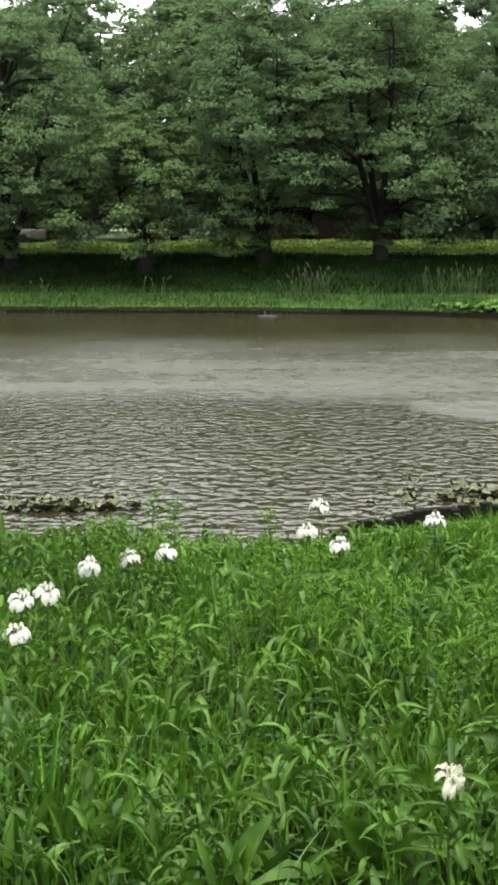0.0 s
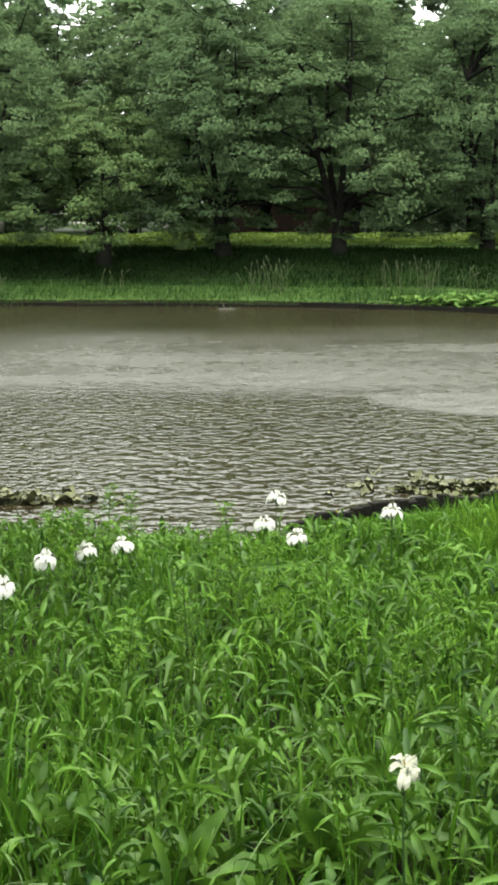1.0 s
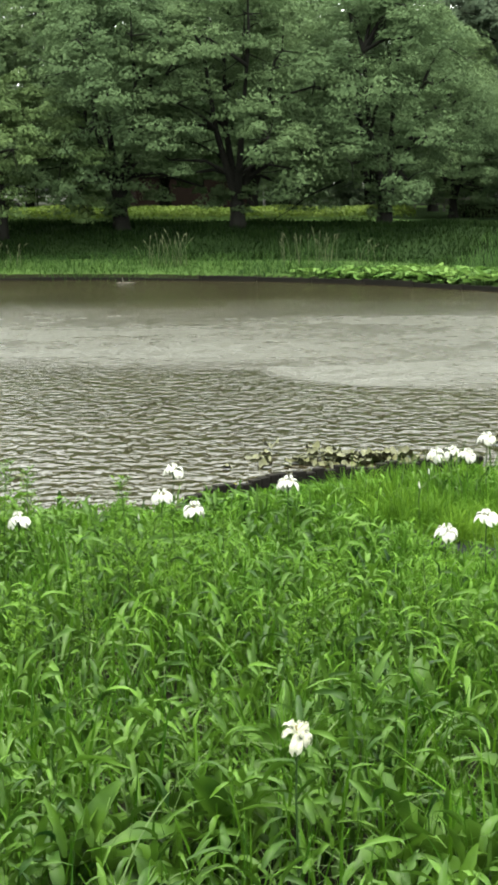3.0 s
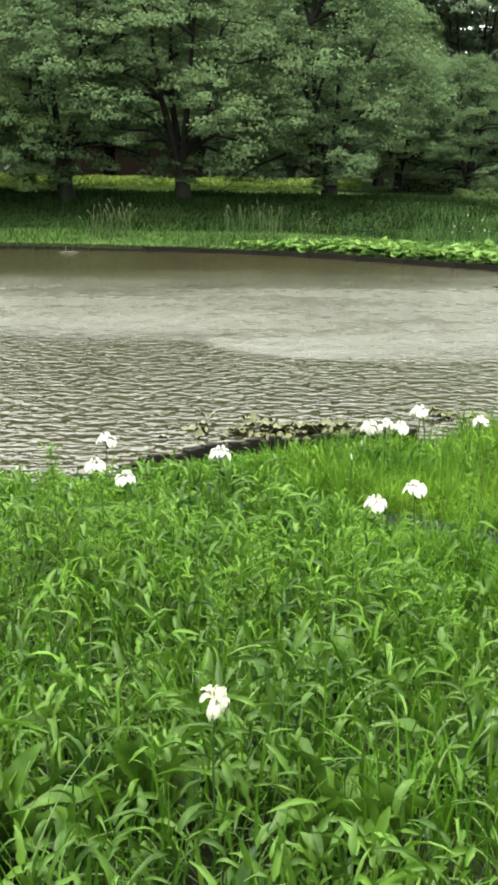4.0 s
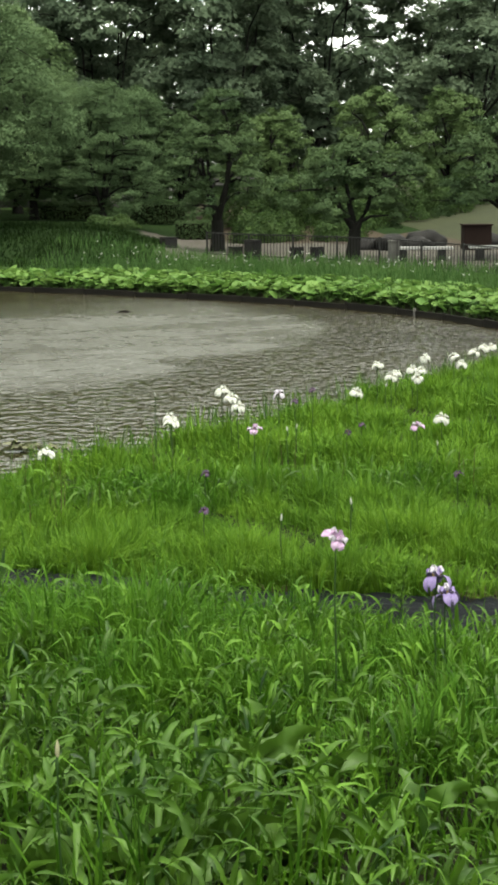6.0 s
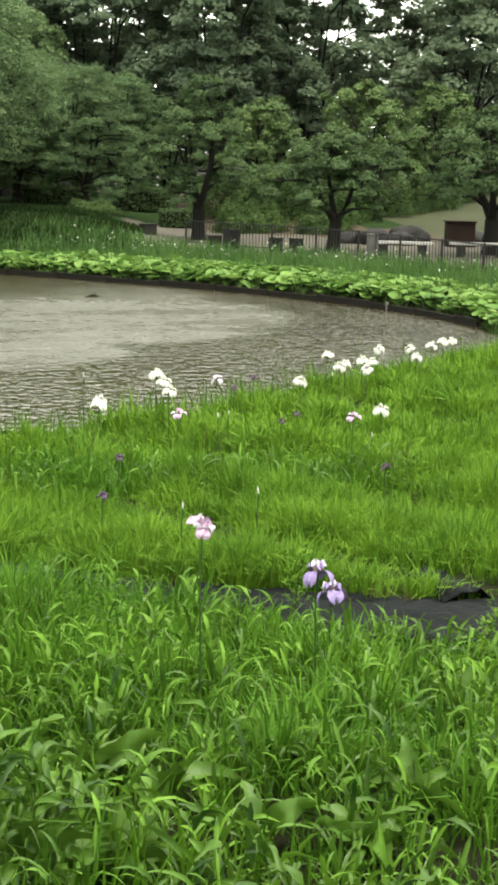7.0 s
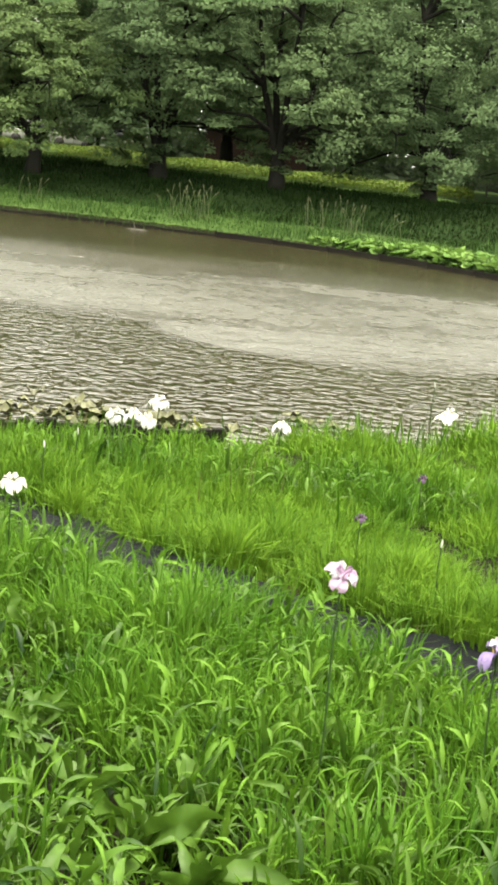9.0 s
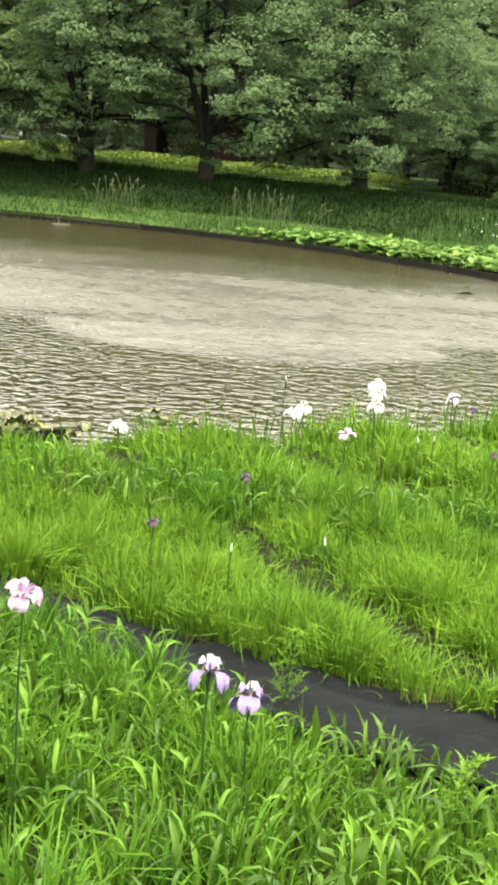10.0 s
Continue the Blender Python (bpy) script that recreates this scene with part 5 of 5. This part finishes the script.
def clipped_hedge(x, y, lx, ly, high, turn, seed):
    r = np.random.default_rng(seed)
    n = int(900 * lx * high)
    face = r.integers(0, 3, n)
    p = np.stack([r.uniform(-lx / 2, lx / 2, n), np.where(face == 0, -ly / 2, r.uniform(-ly / 2, ly / 2, n)), np.where(face == 1, high, r.uniform(0, high, n))], 1) + r.normal(0, 0.04, (n, 3))
    v, f = scatter_leaves(r, p, r.normal(0, 1, (n, 3)) + np.array([0, -0.4, 0.6]), r.uniform(0.08, 0.16, n), r.uniform(0.04, 0.09, n))
    t = thing("clipped_hedge", "dark green square-clipped hedge", "hedge", pose(x, y, float(land(x, y)), 0, 0, turn), "clipped hedges")
    child("core", bm_mesh("core", box_bm(lx - 0.15, ly - 0.15, high - 0.08, 0.05), M_SOIL), t)
    child("foliage", mesh_of("foliage", v, f, M_SMALLTREE, smooth=False), t)


clipped_hedge(21.6, 67.0, 2.6, 0.9, 0.95, -8, 1)
clipped_hedge(21.9, 62.5, 1.8, 0.9, 0.75, -8, 2)
clipped_hedge(17.5, 68.0, 3.5, 0.9, 0.7, 0, 3)


def shrub(x, y, rad, high, seed, material):
    r = np.random.default_rng(seed)
    n = int(2600 * rad * rad)
    u = r.normal(size=(n, 3))
    u /= np.linalg.norm(u, axis=1, keepdims=True)
    u[:, 2] = np.abs(u[:, 2])
    bump = 1 + 0.16 * np.sin(4 * u[:, 0] * 2 + seed) + 0.12 * np.sin(7 * u[:, 1] + 5 * u[:, 2] + seed)
    p = u * (bump * r.uniform(0.72, 1.0, n))[:, None] * np.array([rad, rad, high])
    v, f = scatter_leaves(r, p, u + r.normal(0, 0.5, (n, 3)), r.uniform(0.08, 0.17, n), r.uniform(0.04, 0.08, n))
    t = thing("shrub", "rounded leafy shrub on the earth mound", "shrub", pose(x, y, float(land(x, y)) - 0.05), "shrubs on the mound")
    paths = [[((0, 0, -0.1), 0.03), ((0.3 * rad * math.cos(a), 0.3 * rad * math.sin(a), 0.4 * high), 0.02), ((0.6 * rad * math.cos(a), 0.6 * rad * math.sin(a), 0.8 * high), 0.008)] for a in (0.3, 1.6, 2.9, 4.1, 5.2)]
    child("stem", mesh_of("stem", *tubes(paths, 5), M_BARK), t)
    child("foliage", mesh_of("foliage", v, f, material, smooth=False), t)


for k, (x, y, rad, h) in enumerate([(23.3, 58.5, 1.3, 1.3), (24.7, 59, 0.9, 0.9), (26.6, 57.5, 1.2, 0.95), (31, 60, 1.4, 1.6), (24.6, 64.5, 1.6, 1.9), (35, 62, 1.6, 1.8), (17.0, 58.6, 1.3, 0.5), (27.6, 65, 1.8, 2.2), (25.2, 61.5, 1.4, 1.8), (28.2, 59.5, 1.4, 1.6), (29.6, 62.5, 1.7, 2.2), (27, 62.5, 1.6, 2.0), (33, 60.5, 1.5, 1.6)]):
    shrub(x, y, rad, h, 200 + k, M_SHRUB)

# ------------------------------------------------------------ street beyond the trees


def lamp_post(x, y, high, label, r=0.06):
    z = float(land(x, y))
    t = thing("lamp_post", label, "post", pose(x, y, z), "pale posts by the street")
    v, f = tubes([[((0, 0, -0.2), r), ((0, 0, high * 0.5), r), ((0, 0, high), r * 0.8)]], 8)
    child("pole", mesh_of("pole", v, f, M_PALEPOST), t)
    child("cap", bm_mesh("cap", box_bm(r * 3, r * 3, 0.12, 0.02, (0, 0, high + 0.001)), M_PALEPOST), t)


lamp_post(8.45, 81.5, 1.2, "short pale post beyond the trees", 0.07)
lamp_post(24.86, 76.0, 1.3, "short pale post beyond the hedges", 0.07)
lamp_post(-3.6, 75.0, 1.3, "short pale post beyond the trees", 0.06)


def car(x, y, turn, material, label):
    z = float(land(x, y))
    t = thing("car", label, "car", pose(x, y, z, 0, 0, turn), "parked cars on the street")
    bm = bmesh.new()
    box_bm(4.1, 1.65, 0.62, 0.12, (0, 0, 0.28), bm)
    child("body", bm_mesh("body", bm, material, True), t)
    bm = bmesh.new()
    made = bmesh.ops.create_cube(bm, size=1.0, matrix=Matrix.LocRotScale((-0.15, 0, 1.16), None, (2.5, 1.5, 0.52)))
    for v in made["verts"]:
        if v.co.z > 1.2:
            v.co.x = -0.15 + (v.co.x + 0.15) * 0.72
            v.co.y *= 0.86
    bmesh.ops.bevel(bm, geom=bm.edges[:], offset=0.06, segments=2, affect="EDGES")
    child("cabin", bm_mesh("cabin", bm, M_GLASSY, True), t)
    for sx in (-1.25, 1.25):
        for sy in (-0.78, 0.78):
            v, f = tubes([[((sx, sy - 0.1, 0.31), 0.02), ((sx, sy - 0.099, 0.31), 0.31), ((sx, sy + 0.099, 0.31), 0.31), ((sx, sy + 0.1, 0.31), 0.02)]], 14)
            child("wheel", mesh_of("wheel", v, f, M_BOX), t)


M_GLASSY = surface("dark_car_glass", (0.012, 0.0132, 0.0144), (0.021, 0.0228, 0.024), 0.1, 2, 20)
for x, y, turn, m, label in ((-8.5, 90, 4, M_PALEPOST, "white parked car on the street"), (-4.4, 90.3, 2, M_PALEPOST, "white parked car on the street"), (23.4, 86, -60, M_PALEPOST, "white parked car on the street"), (-14.5, 89, 0, M_STONE, "grey parked car on the street")):
    car(x, y, turn, m, label)

house = thing("low_building", "low brown-walled building seen between the trunks", "building", pose(4.6, 88, float(land(4.6, 88)) - 0.1, 0, 0, 3))
child("wall", bm_mesh("wall", box_bm(6.5, 5.0, 2.6, 0.02), M_WALL), house)
child("roof", bm_mesh("roof", box_bm(7.1, 5.6, 0.25, 0.03, (0, 0, 2.601)), M_BOX), house)

rail = thing("guard_rail", "pale street guard rail beyond the trees", "guard rail")
for k in range(12):
    x = 16.5 + 1.6 * k
    y = 80 - 0.15 * k
    z = float(land(x, y))
    child("post", bm_mesh("post", box_bm(0.1, 0.1, 0.75, 0.01), M_STONE), rail, pose(x, y, z))
    for h in (0.35, 0.62):
        child("beam", bm_mesh("beam", box_bm(1.58, 0.05, 0.14, 0.012), M_STONE), rail, pose(x + 0.8, y - 0.155, z + h, 0, 0, -5))

# dark woodland that closes the view behind everything
n = 56000
x, y = rng.uniform(-60, 75, n), rng.uniform(104, 112, n)
top = np.interp(x, [14, 24], [13.0, 8.5]) + 3.0 * patchy(x, y, 0.13, 1.0) + 1.5 * patchy(x, y, 0.5, 4.0)
zz = land(x, y) + rng.uniform(0.0, 1, n) ** 1.9 * top
c = np.stack([x, y, zz], 1)
lv, lf = scatter_leaves(rng, c, rng.normal(0, 0.6, c.shape) + np.array([0, -0.3, 0.8]), rng.uniform(0.6, 1.25, n), rng.uniform(0.3, 0.6, n))
tagged(new("far_woods", mesh_of("far_woods", lv, lf, M_TALL, smooth=False)), "dark woodland far behind the park", "woods", kind="stuff")

# ------------------------------------------------------------ broad dock plants in the near bed


def dock(x, y, size, seed):
    """A rosette of large wavy leaves on short stalks."""
    r = np.random.default_rng(seed)
    t = thing("dock_plant", "broad-leaved green dock plant among the grass", "weed", pose(x, y, float(land(x, y))), "dock plants in the bed")
    for k in range(9):
        az = np.array([k * 2.4 + r.uniform(-0.3, 0.3)])
        v, f = blades(r, np.zeros((1, 3)), np.array([size * r.uniform(0.75, 1.15)]), np.array([size * r.uniform(0.24, 0.38)]), np.array([r.uniform(0.1, 1.0)]), segs=14, profile="dock", lean=r.uniform(0.1, 0.35), droop=r.uniform(0.5, 1.0), twist=1.5, fold=0.65, crinkle=r.uniform(20, 27), az=az)
        child("leaf", mesh_of("leaf", v, f, M_DOCK), t)


for k, (x, y, sz) in enumerate([(6.25, 6.6, 0.42), (5.15, 6.2, 0.4), (5.9, 6.3, 0.36), (3.9, 6.7, 0.5), (4.45, 6.0, 0.5), (4.2, 6.35, 0.42), (3.6, 5.4, 0.55), (2.9, 5.3, 0.55), (2.4, 5.9, 0.55), (1.7, 5.2, 0.6), (0.9, 5.6, 0.6), (0.2, 5.3, 0.6), (-0.4, 5.8, 0.6), (1.3, 6.4, 0.58), (0.5, 6.6, 0.58), (2.0, 7.0, 0.55), (-0.2, 7.2, 0.58), (3.2, 6.3, 0.5), (4.9, 7.4, 0.36), (3.4, 8.6, 0.45), (1.5, 8.2, 0.55), (-1.0, 6.6, 0.6), (2.7, 4.6, 0.5), (3.7, 4.7, 0.45), (6.9, 6.9, 0.34), (4.7, 5.5, 0.5), (5.1, 5.3, 0.45), (4.0, 5.3, 0.5), (5.5, 5.6, 0.42), (3.3, 4.9, 0.5), (6.1, 5.8, 0.4), (4.4, 6.7, 0.42), (5.6, 6.9, 0.36), (6.5, 6.2, 0.38), (3.0, 7.0, 0.45), (3.6, 7.5, 0.4)]):
    dock(x, y, sz * (0.98 if y < 6.5 and x < 4.3 else 0.8), 300 + k)

# long pale blades that arch over the weeds, and dry stalks in the bed by the pond

LONG = ((0.30, 4.75, 0.0, 1.0, 0.034, 0.9, 0.35), (0.62, 5.55, 0.0, 0.9, 0.03, 0.1, 0.8), (2.15, 6.15, 0.0, 0.85, 0.03, 0.0, 0.85), (1.2, 5.5, 0.0, 0.88, 0.026, 2.6, 0.8), (5.2, 5.9, 0.0, 0.5, 0.02, 0.4, 0.85), (3.6, 5.6, 0.0, 0.58, 0.022, 2.9, 0.85))
STALKS = ((4.45, 12.7, 0.28, 16), (7.1, 13.2, 0.25, 10), (8.68, 12.9, 0.3, 8), (4.4, 12.0, 0.2, 6), (6.0, 14.2, 0.4, 6))


def long_blade(x, y, z, length, width, az, bend):
    r = np.random.default_rng(int(1000 * abs(x)) + 3)
    v, f = blades(r, np.array([[x, y, float(land(x, y)) - 0.02]]), np.array([length]), np.array([width]), np.array([bend]), segs=12, profile="grass", lean=0.3, droop=0.75, twist=0.5, fold=0.4, az=np.array([az]))
    v = v + np.array([0, 0, z])
    tagged(new("grass_blade", mesh_of("grass_blade", v, f, M_LONGBLADE)), "long pale grass blade arching over the weeds", "grass", "long grass blades in the bed")


for b in LONG:
    long_blade(*b)
bx = np.concatenate([rngf.normal(cx, sp, k) for cx, cy, sp, k in STALKS])
by = np.concatenate([rngf.normal(cy, sp, k) for cx, cy, sp, k in STALKS])
M_STALK = surface("dry_brown_stalk", (0.030, 0.024, 0.012), (0.075, 0.055, 0.026), 0.7, 3, 30)
stalks = blades(np.random.default_rng(31), base_of(bx, by), rngf.uniform(0.42, 0.68, len(bx)), rngf.uniform(0.007, 0.012, len(bx)), rngf.uniform(0.0, 0.15, len(bx)), segs=3, lean=0.08)
dx = np.concatenate([rngf.normal(cx, 0.10, 6) for cx in (6.95, 6.72, 5.62, 4.75)])
dy = np.concatenate([rngf.normal(cy, 0.05, 6) for cy in (8.86, 8.98, 9.72, 10.2)])
withered = tufts(dx, dy, 14, 0.05, rngf.uniform(0.10, 0.2, len(dx)), (0.006, 0.012))
tagged(grass_stuff("withered_grass", "withered brown grass at the edge of the walkway", [withered], M_STALK), category="grass")
tagged(grass_stuff("dry_stalks", "thin dry brown stalks standing in fine grass", [stalks], M_STALK), category="stalks")
